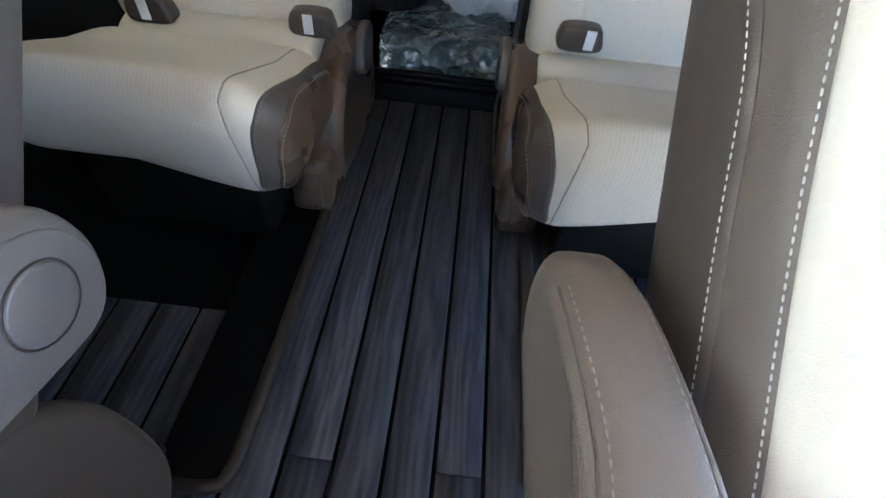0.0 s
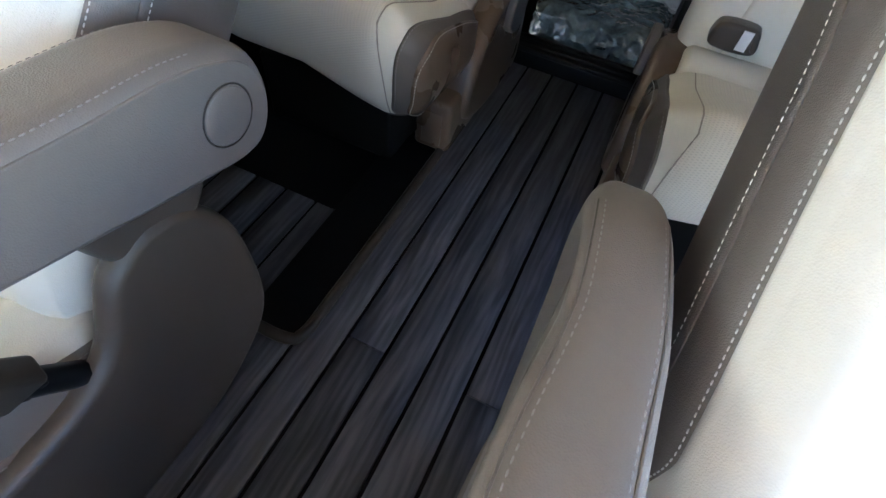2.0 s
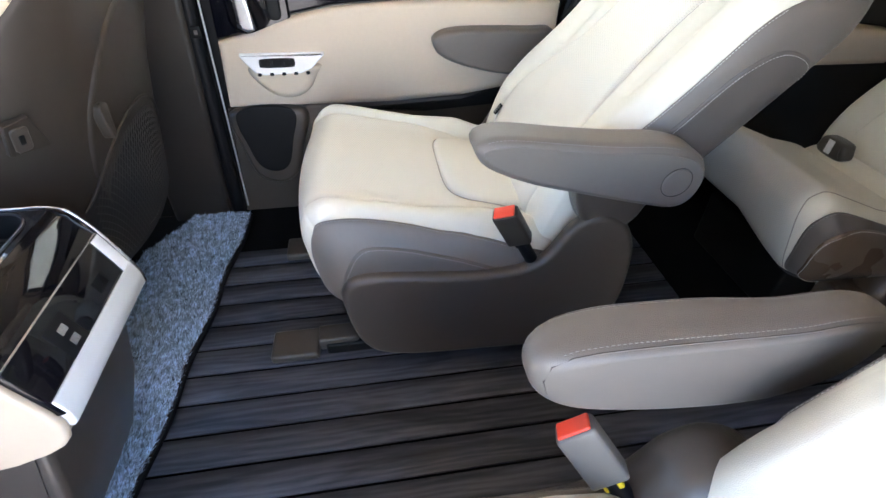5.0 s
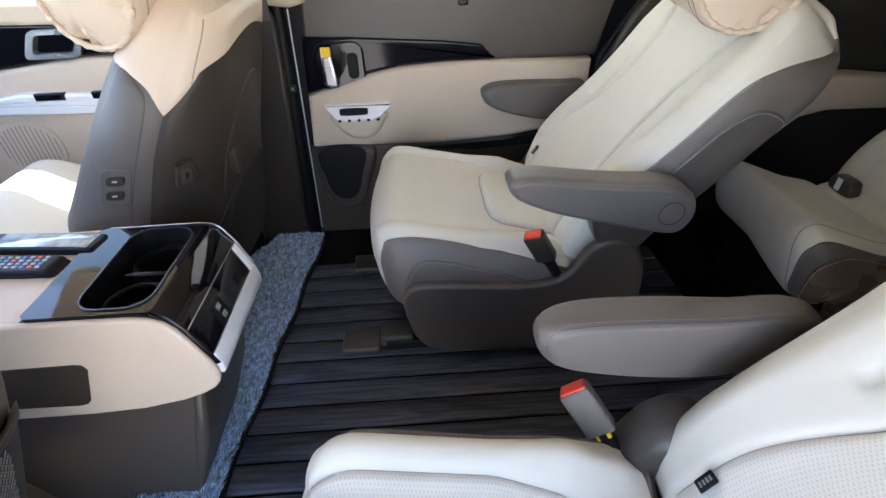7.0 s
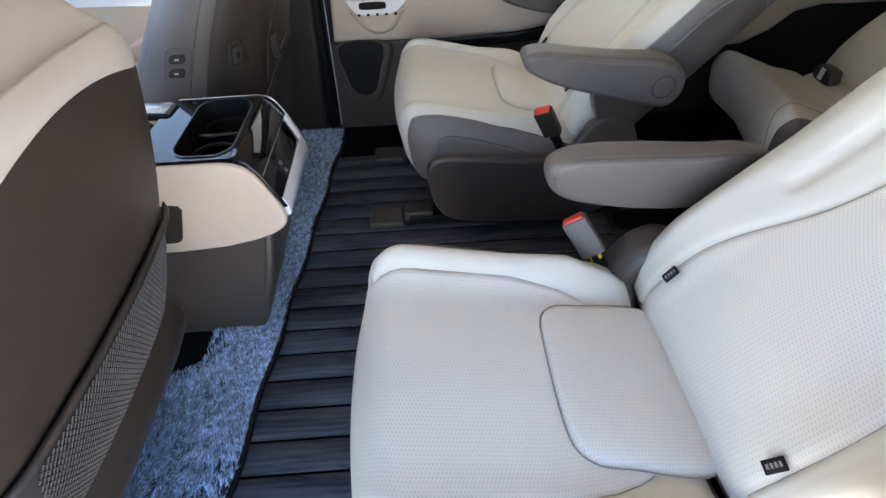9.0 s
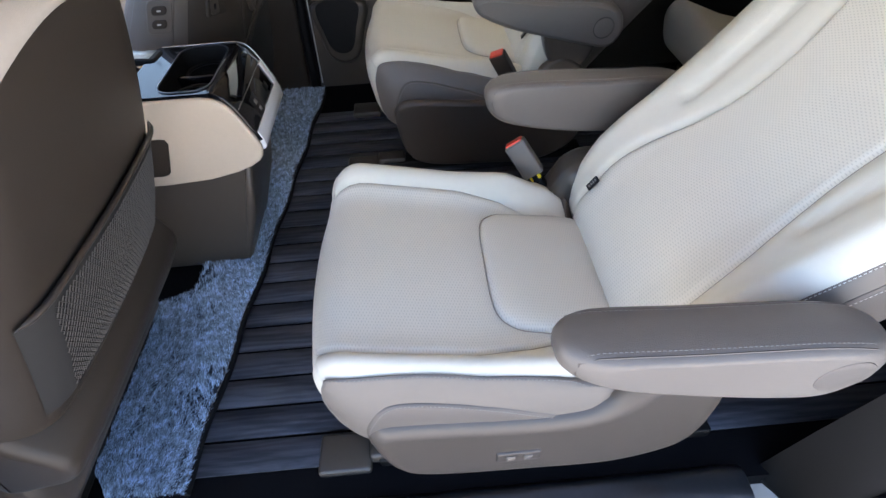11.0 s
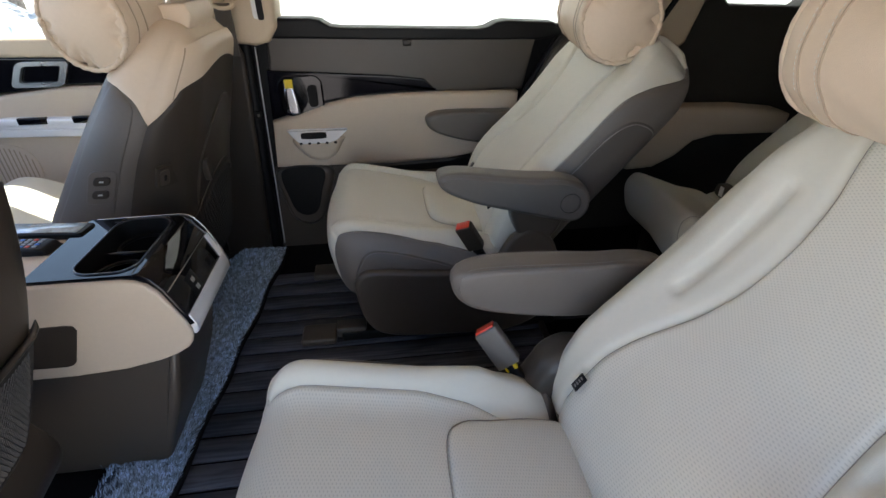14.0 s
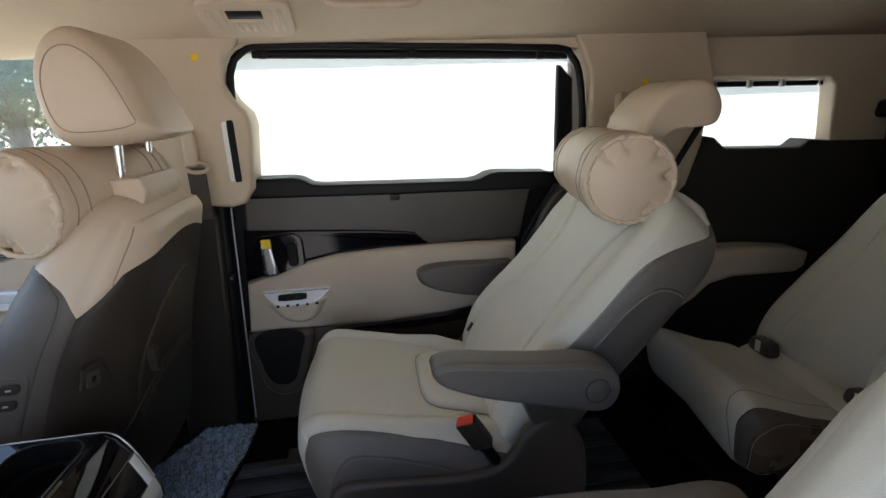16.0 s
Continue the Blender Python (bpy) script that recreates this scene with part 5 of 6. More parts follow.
def on_slope(bm):
    """Shears a small box on to the console's sloping rear panel."""
    for v in bm.verts:
        v.co.y += -0.6985 - (v.co.z - 0.372) * 0.385
    return bm


part("power_socket", on_slope(box(-0.085, -0.045, -0.002, 0.002, 0.388, 0.432, 0.001, 1)), BLACK, console, "socket lid")
for k in range(2):
    part("socket_mark", on_slope(box(-0.073, -0.060, 0.001, 0.0028, 0.398 + 0.016 * k, 0.407 + 0.016 * k)), SATIN, console)
part("charge_port", on_slope(box(-0.165, -0.140, -0.002, 0.002, 0.400, 0.417, 0.001, 1)), DARK, console, "small charging port")


def remote(c, length, width, turn, label, coloured):
    ob = thing("remote_control", label, "remote control", c, "remote controls on the console")
    M = Matrix.Translation(c) @ pose(0, 0, 0, 0, 0, turn)
    def put(bm):
        bm.transform(M)
        return bm
    part("case", put(slab([(-length / 2, 0.002), (-length / 2, 0.012), (-length / 2 + 0.01, 0.017), (length / 2 - 0.02, 0.018), (length / 2, 0.010), (length / 2, 0.002), (0, 0.0005)], -width / 2, width / 2, 0.005, n=48)), BLACK, ob)
    if coloured:
        for i in range(11):
            for j in range(4):
                part("key", put(box(-width / 2 + 0.006 + j * (width - 0.012) / 4, -width / 2 + 0.006 + (j + 0.7) * (width - 0.012) / 4, -length / 2 + 0.015 + i * 0.0125, -length / 2 + 0.023 + i * 0.0125, 0.016, 0.0195, 0.001, 1)), (RED if (i * 7 + j * 3) % 9 == 0 else BLUE if (i + 2 * j) % 7 == 0 else GREYKEY), ob, "rubber key")
    else:
        part("screen", put(box(-width / 2 + 0.004, width / 2 - 0.004, -length / 2 + 0.02, length / 2 - 0.012, 0.0165, 0.0188, 0.001, 1)), FILMY, ob, "crinkled clear film over the keys, its reflections put into the colour")
    return ob


BLUE = material("blue_key", (0.06, 0.2, 0.6), 0.4)
GREYKEY = material("grey_key", (0.35, 0.37, 0.40), 0.5)
# pale blue base colour carries the film's bright blue-white reflections
FILMY = material("film_painted_sheen", (0.42, 0.52, 0.58), 0.08, var=0.5, scale=200, bump=0.9, bscale=60, coat=1.0)
remote((-0.180, -1.022, 0.474), 0.20, 0.048, -6, "black remote control wrapped in clear film", False)
remote((-0.118, -1.045, 0.474), 0.165, 0.046, -4, "black remote control with small coloured keys", True)

# ---------------------------------------------------------------- right sliding door
door = thing("sliding_door", "closed sliding door with beige panel and white window blind", "car door", (-0.95, -0.2, 0))
part("lower_panel", yz([(-0.757, -0.05), (-0.725, 0.318), (-0.30, 0.318), (0.05, 0.325), (0.15, 0.36), (0.165, -0.05)], -1.0, -0.925, 0.01), PLASTIC, door, "dark taupe lower panel")
# flat dark strip drawn as the shade under the middle panel's edge
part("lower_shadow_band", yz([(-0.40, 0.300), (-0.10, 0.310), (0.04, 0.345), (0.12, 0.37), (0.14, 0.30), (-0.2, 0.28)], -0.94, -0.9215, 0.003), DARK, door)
part("middle_panel", yz([(-0.713, 0.322), (-0.700, 0.485), (-0.62, 0.505), (-0.53, 0.535), (-0.42, 0.555), (-0.28, 0.563), (-0.10, 0.563), (0.145, 0.555), (0.145, 0.40), (0.09, 0.362), (0.03, 0.345), (-0.10, 0.325), (-0.30, 0.316)], -1.0, -0.908, 0.014), BEIGE, door, "beige padded middle panel")
part("upper_panel", yz([(-0.69, 0.57), (-0.672, 0.762), (-0.2, 0.745), (0.20, 0.745), (0.16, 0.56), (-0.3, 0.556), (-0.60, 0.50)], -1.0, -0.925, 0.01), PLASTIC, door, "dark taupe upper panel")
part("gap_lining", box(-0.992, -0.940, -0.80, -0.675, -0.05, 0.745), BLACK, door, "black door gap")
part("gloss_trim", yz([(-0.700, 0.492), (-0.690, 0.648), (-0.55, 0.640), (-0.30, 0.622), (-0.182, 0.607), (-0.150, 0.575), (-0.143, 0.567), (-0.28, 0.567), (-0.42, 0.559), (-0.53, 0.539), (-0.62, 0.509)], -0.94, -0.916, 0.004), INKY, door, "gloss black trim")
handle = part("handle_cup", yz(rounded_rect(-0.665, -0.520, 0.500, 0.632, 0.035, 48), -0.925, -0.913, 0.004), PIANO, door, "recessed handle cup")
part("handle_lever", yz([(-0.643, 0.518), (-0.641, 0.618), (-0.613, 0.616), (-0.600, 0.514), (-0.62, 0.505)], -0.918, -0.897, 0.006), SATIN, handle, "metal pull lever")
part("warning_sticker", box(-0.8975, -0.8955, -0.638, -0.612, 0.595, 0.622), YELLOW, handle, "yellow warning sticker")
part("lock_knob", yz(rounded_rect(-0.570, -0.540, 0.530, 0.600, 0.012, 40), -0.915, -0.905, 0.003), DARK, handle)
part("pull_cup", slab([(-0.642, 0.425), (-0.625, 0.385), (-0.588, 0.352), (-0.54, 0.346), (-0.50, 0.366), (-0.476, 0.405), (-0.468, 0.428), (-0.555, 0.438)], -0.93, -0.889, 0.022, n=60, seg=6, soft=True), BEIGE, door, "moulded beige pull cup")
plate = part("switch_plate", slab([(-0.655, 0.452), (-0.645, 0.440), (-0.622, 0.418), (-0.60, 0.412), (-0.515, 0.414), (-0.49, 0.422), (-0.455, 0.450), (-0.455, 0.456), (-0.655, 0.459)], -0.915, -0.900, 0.003, n=72, seg=3, smooth=False, warp=lambda x, y, z: (x + (0.46 - z) * 0.45, y, z)), SILVER, door, "bright silver switch plate")
part("switch_bank", slab(rounded_rect(-0.612, -0.525, 0.428, 0.448, 0.006, 32), -0.902, -0.8985, 0.001, smooth=False, seg=1, warp=lambda x, y, z: (x + (0.46 - z) * 0.45, y, z)), BLACK, plate, "black switch bank")
for k in range(3):
    part("switch", slab(rounded_rect(-0.607 + 0.028 * k, -0.585 + 0.028 * k, 0.432, 0.445, 0.003, 24), -0.900, -0.8970, 0.001, smooth=False, seg=1, warp=lambda x, y, z: (x + (0.46 - z) * 0.45, y, z)), DARK, plate)
for k in range(5):
    part("bracket_tooth", slab(rounded_rect(-0.618 + 0.029 * k, -0.608 + 0.029 * k, 0.411, 0.418, 0.003, 24), -0.902, -0.8990, 0.001, smooth=False, seg=1, warp=lambda x, y, z: (x + (0.46 - z) * 0.45, y, z)), BLACK, plate)
pocket = part("bottle_pocket", yz([(-0.712, 0.314), (-0.706, 0.20), (-0.685, 0.125), (-0.63, 0.095), (-0.575, 0.120), (-0.545, 0.20), (-0.528, 0.314)], -0.935, -0.895, 0.016, True, 60), PLASTIC, door, "moulded bottle pocket rim")
# black sheet over the solid pocket paints the shade inside it
part("pocket_shade", yz([(-0.694, 0.316), (-0.687, 0.21), (-0.667, 0.155), (-0.628, 0.138), (-0.592, 0.158), (-0.570, 0.225), (-0.556, 0.316)], -0.915, -0.8935, 0.002, True, 60), BLACK, pocket, "black sheet painted as the shaded pocket hollow")
grille = part("speaker_grille", yz(rounded_rect(-0.46, -0.30, 0.13, 0.28, 0.05, 48), -0.93, -0.922, 0.003), DARK, door, "ribbed speaker grille")
for k in range(9):
    part("grille_bar", box(-0.9225, -0.918, -0.45 + 0.016 * k, -0.443 + 0.016 * k, 0.145, 0.265), BLACK, grille)
part("door_armrest", slab([(-0.178, 0.49), (-0.182, 0.465), (-0.16, 0.44), (-0.10, 0.415), (0.0, 0.392), (0.12, 0.385), (0.13, 0.49), (0.05, 0.502), (-0.12, 0.505)], -0.93, -0.865, 0.018, n=80, seg=6, soft=True), TAUPE, door, "padded taupe armrest")
ledge = part("window_ledge", yz([(-0.66, 0.742), (-0.655, 0.800), (-0.53, 0.797), (-0.505, 0.792), (-0.475, 0.774), (-0.445, 0.770), (0.0, 0.757), (0.03, 0.762), (0.06, 0.776), (0.09, 0.780), (0.25, 0.772), (0.29, 0.735), (0.21, 0.72), (-0.2, 0.728)], -1.0, -0.912, 0.006), BLACK, door, "black window ledge")
part("blind_hook", box(-0.915, -0.900, -0.250, -0.222, 0.712, 0.728, 0.004, 2), SHELL, ledge, "small blind hook")
seal = smooth_line([(-0.668, 0.76), (-0.668, 0.95), (-0.664, 1.02), (-0.657, 1.09), (-0.62, 1.14), (-0.5, 1.155), (0.22, 1.135), (0.31, 1.115), (0.345, 1.05), (0.36, 0.9), (0.33, 0.80), (0.26, 0.70), (0.20, 0.60), (0.168, 0.52), (0.165, 0.3), (0.165, 0.02)], 110)
part("door_seal", tube([(-0.925, p[0], p[1]) for p in seal], 0.011, 8), BLACK, door, "black rubber door seal")
part("door_edge", tube([(-0.912, -0.71 - 0.03 * (1 - q), 0.02 + 0.70 * q) for q in np.linspace(0, 1, 12)], 0.0022, 6), PAINT, door, "pale door edge")
part("seal_front", tube([(-0.922, -0.738 - 0.035 * (1 - q), -0.03 + 0.78 * q) for q in np.linspace(0, 1, 12)], 0.019, 10), BLACK, door, "black front seal")
part("rear_gap_lining", yz([(0.10, 0.40), (0.12, 0.752), (0.335, 0.765), (0.27, 0.60), (0.19, 0.45)], -0.998, -0.962, 0.003), BLACK, door, "black lining of the rear door gap")
part("window_glass", box(-1.010, -1.006, -0.67, 0.335, 0.75, 1.14), GLASS, door, "tinted window glass")
blind = part("window_blind", box(-0.9935, -0.9925, -0.672, 0.345, 0.745, 1.150), SHADE, door, "white mesh roller blind, drawn")
part("blind_bar", tube([(-0.955, -0.600, 1.139), (-0.955, 0.315, 1.117)], 0.013, 10), BLACK, blind, "black blind rail")
for yb, zb in ((-0.57, 1.137), (-0.16, 1.130), (0.225, 1.118)):
    part("blind_clip", box(-0.945, -0.925, yb - 0.012, yb + 0.012, zb - 0.014, zb + 0.012, 0.003, 1), DARK, blind, "blind clip")
part("rear_channel", yz([(0.296, 0.74), (0.296, 1.09), (0.345, 1.05), (0.352, 0.90), (0.32, 0.78)], -1.0, -0.975, 0.005), BLACK, door, "black rear window frame")
# trim behind the seat, in the door's rear gap
part("rear_gap_panel", yz([(0.185, 0.52), (0.215, 0.62), (0.27, 0.71), (0.34, 0.74), (0.50, 0.72), (0.50, 0.45), (0.19, 0.40)], -0.96, -0.90, 0.015, True), PLASTIC, None, "")
structure(bpy.context.scene.objects["rear_gap_panel"], "taupe trim panel behind the sliding door", "wall")

# ---------------------------------------------------------------- pillar fittings
grab = thing("pillar_handle", "beige grab handle moulded on the door pillar", "grab handle", (-0.885, -0.66, 0.8))
# white strip paints window light in the slot, black one its shade
part("slot_glow", yz(rounded_rect(-0.692, -0.666, 0.800, 0.962, 0.008, 200), -0.8875, -0.8845, 0.001), WHITE, grab, "white strip painted as window light in the handle slot")
part("slot_shadow", yz(rounded_rect(-0.679, -0.660, 0.797, 0.965, 0.006, 200), -0.886, -0.8835, 0.001), BLACK, grab, "dark gap")
guide = thing("belt_guide", "beige seat belt height guide with belt", "seat belt", (-0.88, -0.76, 0.83))
part("guide_cover", yz(rounded_rect(-0.795, -0.760, 0.845, 0.945, 0.012, 40), -0.89, -0.862, 0.008), PILLAR, guide)
part("belt_ring", tube([(-0.868, -0.765 + 0.030 * math.cos(a), 0.845 + 0.014 * math.sin(a)) for a in np.linspace(0, 2 * math.pi, 25)], 0.006, 8), PILLAR, guide, "beige belt ring")
part("belt_webbing", box(-0.872, -0.868, -0.795, -0.748, 0.70, 0.845), PLASTIC, guide, "taupe belt webbing")
for yb, zb, xb in ((-0.730, 1.126, -0.885), (0.546, 1.030, -0.90)):
    tag = thing("airbag_tag", "small yellow tag on the beige pillar trim", "tag", (xb, yb, zb), "yellow pillar tags")
    part("tag_face", yz(rounded_rect(yb - 0.009, yb + 0.009, zb - 0.009, zb + 0.009, 0.003, 24), xb, xb + 0.003, 0.001), YELLOW, tag)
button = thing("door_button", "small square door button on the dark pillar", "button", (-0.895, -0.73, 0.5))
part("button_face", box(-0.897, -0.890, -0.748, -0.722, 0.500, 0.527, 0.003, 2), DARK, button)
part("button_mark", box(-0.8903, -0.8893, -0.739, -0.731, 0.509, 0.518), TAUPE, button)
belt_c = thing("rear_belt_guide", "beige belt guide on the rear pillar", "seat belt", (-0.90, 0.46, 0.9))
part("guide_cover", yz(rounded_rect(0.45, 0.485, 0.925, 1.0, 0.012, 40), -0.905, -0.875, 0.008), PILLAR, belt_c)
part("belt_ring", tube([(-0.88, 0.46 + 0.028 * math.cos(a), 0.925 + 0.014 * math.sin(a)) for a in np.linspace(0, 2 * math.pi, 25)], 0.006, 8), PILLAR, belt_c)

# ---------------------------------------------------------------- rear quarter
quarter = thing("side_armrest", "beige padded side armrest over a dark hollow", "armrest", (-0.86, 0.95, 0.33))
part("pad", yz([(0.52, 0.40), (0.60, 0.49), (0.72, 0.497), (0.95, 0.490), (1.12, 0.470), (1.16, 0.455), (1.155, 0.405), (1.12, 0.385), (0.88, 0.388), (0.80, 0.370), (0.74, 0.315), (0.66, 0.275), (0.56, 0.27)], -0.93, -0.83, 0.018), BEIGE, quarter)
structure(part("window_quarter", box(-1.010, -1.006, 0.77, 1.27, 0.75, 1.02), GLASS), "tinted rear quarter window glass", "window")
qb = thing("quarter_blind", "white mesh roller blind over the quarter window", "window blind", (-0.96, 0.98, 0.8))
part("blind_mesh", box(-0.9935, -0.9925, 0.74, 1.268, 0.79, 1.022), SHADE, qb)
part("blind_rail", tube([(-0.972, 0.785, 1.016), (-0.972, 1.235, 1.010)], 0.009, 8), BLACK, qb, "black blind rail")
for yb in (0.82, 0.95, 1.07, 1.215):
    part("blind_clip", box(-0.964, -0.951, yb - 0.010, yb + 0.010, 1.000, 1.026, 0.003, 1), CHROME, qb, "metal blind clip")

rear_belt = thing("rear_seat_belt", "black seat belt hanging from a guide beside the third row", "seat belt", (-0.92, 1.46, 0.66))
part("guide_case", slab([(1.428, 0.892), (1.424, 0.925), (1.436, 0.945), (1.488, 0.948), (1.498, 0.925), (1.494, 0.892)], -0.936, -0.893, 0.008, n=40), BLACK, rear_belt, "black plastic belt guide")
part("webbing", slab([(1.447, 0.900), (1.487, 0.900), (1.502, 0.62), (1.464, 0.62)], -0.906, -0.903, 0.0006, smooth=False, seg=1), BLACK, rear_belt, "black woven webbing")

# ---------------------------------------------------------------- front right door
fdoor = thing("front_door", "closed front door with beige panel and speaker grille", "car door", (-0.93, -1.35, 0))
part("lower_panel", yz([(-1.95, 0.0), (-1.95, 0.50), (-0.95, 0.50), (-0.95, 0.0)], -1.0, -0.915, 0.01), BEIGE, fdoor, "beige lower panel")
part("kick_panel", yz([(-1.95, 0.0), (-1.95, 0.24), (-0.95, 0.24), (-0.95, 0.0)], -0.93, -0.909, 0.006), DARK, fdoor, "dark kick panel")
part("chrome_strip", yz([(-1.66, 0.478), (-1.66, 0.505), (-1.0, 0.485), (-1.0, 0.462)], -0.92, -0.890, 0.004), SILVER, fdoor, "bright chrome strip")
ledge = part("switch_ledge", yz([(-1.64, 0.502), (-1.60, 0.520), (-1.50, 0.534), (-1.15, 0.524), (-1.1, 0.488)], -0.93, -0.885, 0.006), SILVER, fdoor, "silver switch ledge")
for ya in (-1.46, -1.30):
    part("window_switch", box(-0.898, -0.8825, ya, ya + 0.085, 0.514, 0.535, 0.003, 2), PIANO, ledge, "gloss black window switch")
part("map_pocket", yz([(-1.50, 0.22), (-1.50, 0.285), (-1.44, 0.292), (-1.385, 0.345), (-1.33, 0.370), (-0.95, 0.370), (-0.95, 0.22)], -0.93, -0.899, 0.010), BEIGE, fdoor, "moulded beige door pocket")
part("arm_panel", yz([(-1.70, 0.506), (-1.70, 0.575), (-1.30, 0.620), (-0.95, 0.62), (-0.95, 0.486)], -1.0, -0.912, 0.012), BEIGE, fdoor, "beige padded panel")
part("gloss_trim", yz([(-1.75, 0.58), (-1.75, 0.715), (-0.95, 0.695), (-0.95, 0.625), (-1.30, 0.625)], -1.0, -0.914, 0.004), PIANO, fdoor, "gloss black trim")
def slant(loop):
    return [(p[0] + 0.55 * (p[1] - 0.66), p[1]) for p in loop]


hf = ring_plate(slant(rounded_rect(-1.425, -1.275, 0.622, 0.695, 0.015, 60)), slant(rounded_rect(-1.405, -1.295, 0.634, 0.683, 0.010, 60)), 0, 0.012, CHROME, "handle_frame", fdoor, "chrome handle frame")
for v in hf.data.vertices:
    v.co = Vector((-0.914 + v.co.z, v.co.x, v.co.y))
part("top_panel", yz([(-1.85, 0.715), (-1.85, 0.765), (-0.93, 0.755), (-0.95, 0.698)], -1.0, -0.905, 0.012), PILLAR, fdoor, "beige door top")
sg_ = part("speaker_grille", yz(rounded_rect(-1.66, -1.47, 0.285, 0.445, 0.07, 48), -0.917, -0.911, 0.002), BEIGE, fdoor, "round ribbed speaker grille")
# darker tan strips on the face paint the shade of the grille's slots
for k in range(13):
    hw = 0.072 * math.sqrt(max(0.05, 1 - ((k - 6) / 6.6) ** 2))
    part("grille_slot", box(-0.9115, -0.9105, -1.650 + 0.0135 * k, -1.6465 + 0.0135 * k, 0.365 - hw, 0.365 + hw), TANSEAM, sg_, "darker tan strip painted as a shaded slot")
part("window_glass", box(-0.985, -0.981, -1.85, -0.90, 0.72, 1.20), GLASS, fdoor, "clear window glass")

# ---------------------------------------------------------------- ceiling fittings
panel = thing("climate_panel", "beige rear climate control panel on the headliner", "control panel", (-0.80, -0.56, 1.19))
TP = Matrix.Translation((-0.79, -0.565, 1.205)) @ pose(0, 0, 0, 0, -22, 0)
def ceil_part(name, bm, mat, label=""):
    bm.transform(TP)
    return part(name, bm, mat, panel, label)
ceil_part("panel_body", slab([(p[0], p[1]) for p in rounded_rect(-0.075, 0.075, -0.105, 0.105, 0.03, 60)], -0.014, 0.004, 0.006, axis="z", smooth=False), PILLAR)
ceil_part("display", box(0.012, 0.042, -0.040, 0.040, -0.0165, -0.012, 0.001, 1), BLACK, "black display")
for k in range(4):
    ceil_part("button", box(-0.042, -0.006, -0.036 + 0.019 * k, -0.020 + 0.019 * k, -0.0165, -0.012, 0.002, 1), BEIGE, "beige button")
for k in (-0.085, -0.062, 0.050, 0.073):
    ceil_part("rocker", box(-0.045, 0.045, k, k + 0.014, -0.0165, -0.012, 0.003, 1), BEIGE, "beige rocker button")
handle = thing("ceiling_handle", "beige fold-down grab handle on the headliner", "grab handle", (-0.72, -0.27, 1.22))
part("grip", tube(smooth_line([(-0.70, -0.37, 1.232), (-0.70, -0.365, 1.215), (-0.695, -0.33, 1.208), (-0.695, -0.20, 1.208), (-0.70, -0.165, 1.215), (-0.70, -0.16, 1.232)], 24), 0.010, 10), BEIGE, handle)

# ---------------------------------------------------------------- rug
def rug_front(x):
    return float(np.interp(x, [-0.88, -0.80, -0.72, -0.60, -0.25, -0.235, 0.018, 0.022, 0.032, 0.115, 0.150, 0.20, 0.50, 0.56, 0.60], [-0.88, -0.92, -0.97, -1.0, -1.0, -0.868, -0.868, -0.975, -0.955, -0.967, -1.045, -1.075, -1.085, -1.02, -0.99]))


def rug_rear(x):
    return -0.73 - 0.086 * (x + 0.876) + 0.004 * math.sin(23 * x)


rug = thing("floor_rug", "blue-grey shaggy carpet strip with a dark bound edge", "rug", (-0.1, -0.9, 0))
xs = np.linspace(-0.876, 0.60, 160)
top = [[Vector((x, rug_front(x) + (rug_rear(x) - rug_front(x)) * k / 10, 0.012 + 0.003 * math.sin(9 * x + k))) for k in range(11)] for x in xs]
part("backing", loft(top, caps=False, closed=False), RUG, rug, "woven carpet base", fix=True)
part("binding_thread", stitches([(x, rug_rear(x) + 0.001, 0.0165) for x in xs[::6]], (0, 0.3, 1), gap=0.010, length=0.006, rad=0.0009), THREAD2, rug, "grey overlock thread")
part("edge_binding", tube([(x, rug_rear(x) + 0.004, 0.008) for x in xs], 0.0075, 6), BLACK, rug, "dark edge binding")
rng = np.random.default_rng(5)
verts, quads = [], []
for _ in range(170000):
    x, y = rng.uniform(-0.876, 0.60), rng.uniform(-1.09, -0.70)
    if not rug_front(x) - 0.004 < y < rug_rear(x) + 0.002:
        continue
    comb = 0.45 * math.sin(7 * x + 2 * math.sin(11 * y)) + 0.25 * math.sin(13 * y - 5 * x)
    tuft = 0.5 + 0.5 * math.sin(83 * x + 4 * math.sin(39 * y)) * math.sin(91 * y - 3 * math.sin(29 * x))
    bare = math.sin(9.1 * x + 1.3) * math.sin(5 * x + 14 * y + 2.2)
    a = 2.9 + comb + rng.normal(0, 0.42)
    if rng.random() > 0.62 + 0.7 * tuft - 1.3 * max(0.0, bare - 0.45):
        continue
    ln = rng.uniform(0.006, 0.014) * (0.55 + 0.65 * tuft)
    lean = rng.uniform(0.006, 0.012)
    w = 0.00085
    dx, dy = lean * math.cos(a), lean * math.sin(a)
    px, py = -math.sin(a) * w, math.cos(a) * w
    i = len(verts)
    verts += [(x - px, y - py, 0.010), (x + px, y + py, 0.010), (x + dx * 0.35 + px, y + dy * 0.35 + py, 0.010 + ln * 0.7), (x + dx * 0.35 - px, y + dy * 0.35 - py, 0.010 + ln * 0.7), (x + dx + px * 0.3, y + dy + py * 0.3, 0.010 + ln), (x + dx - px * 0.3, y + dy - py * 0.3, 0.010 + ln)]
    quads += [(i, i + 1, i + 2, i + 3), (i + 3, i + 2, i + 4, i + 5)]
me = bpy.data.meshes.new("carpet_pile")
me.from_pydata(verts, [], quads)
me.materials.append(PILE)
pile = new("carpet_pile", me)
pile.parent = rug
pile.matrix_parent_inverse = Matrix.Translation(-rug.location)
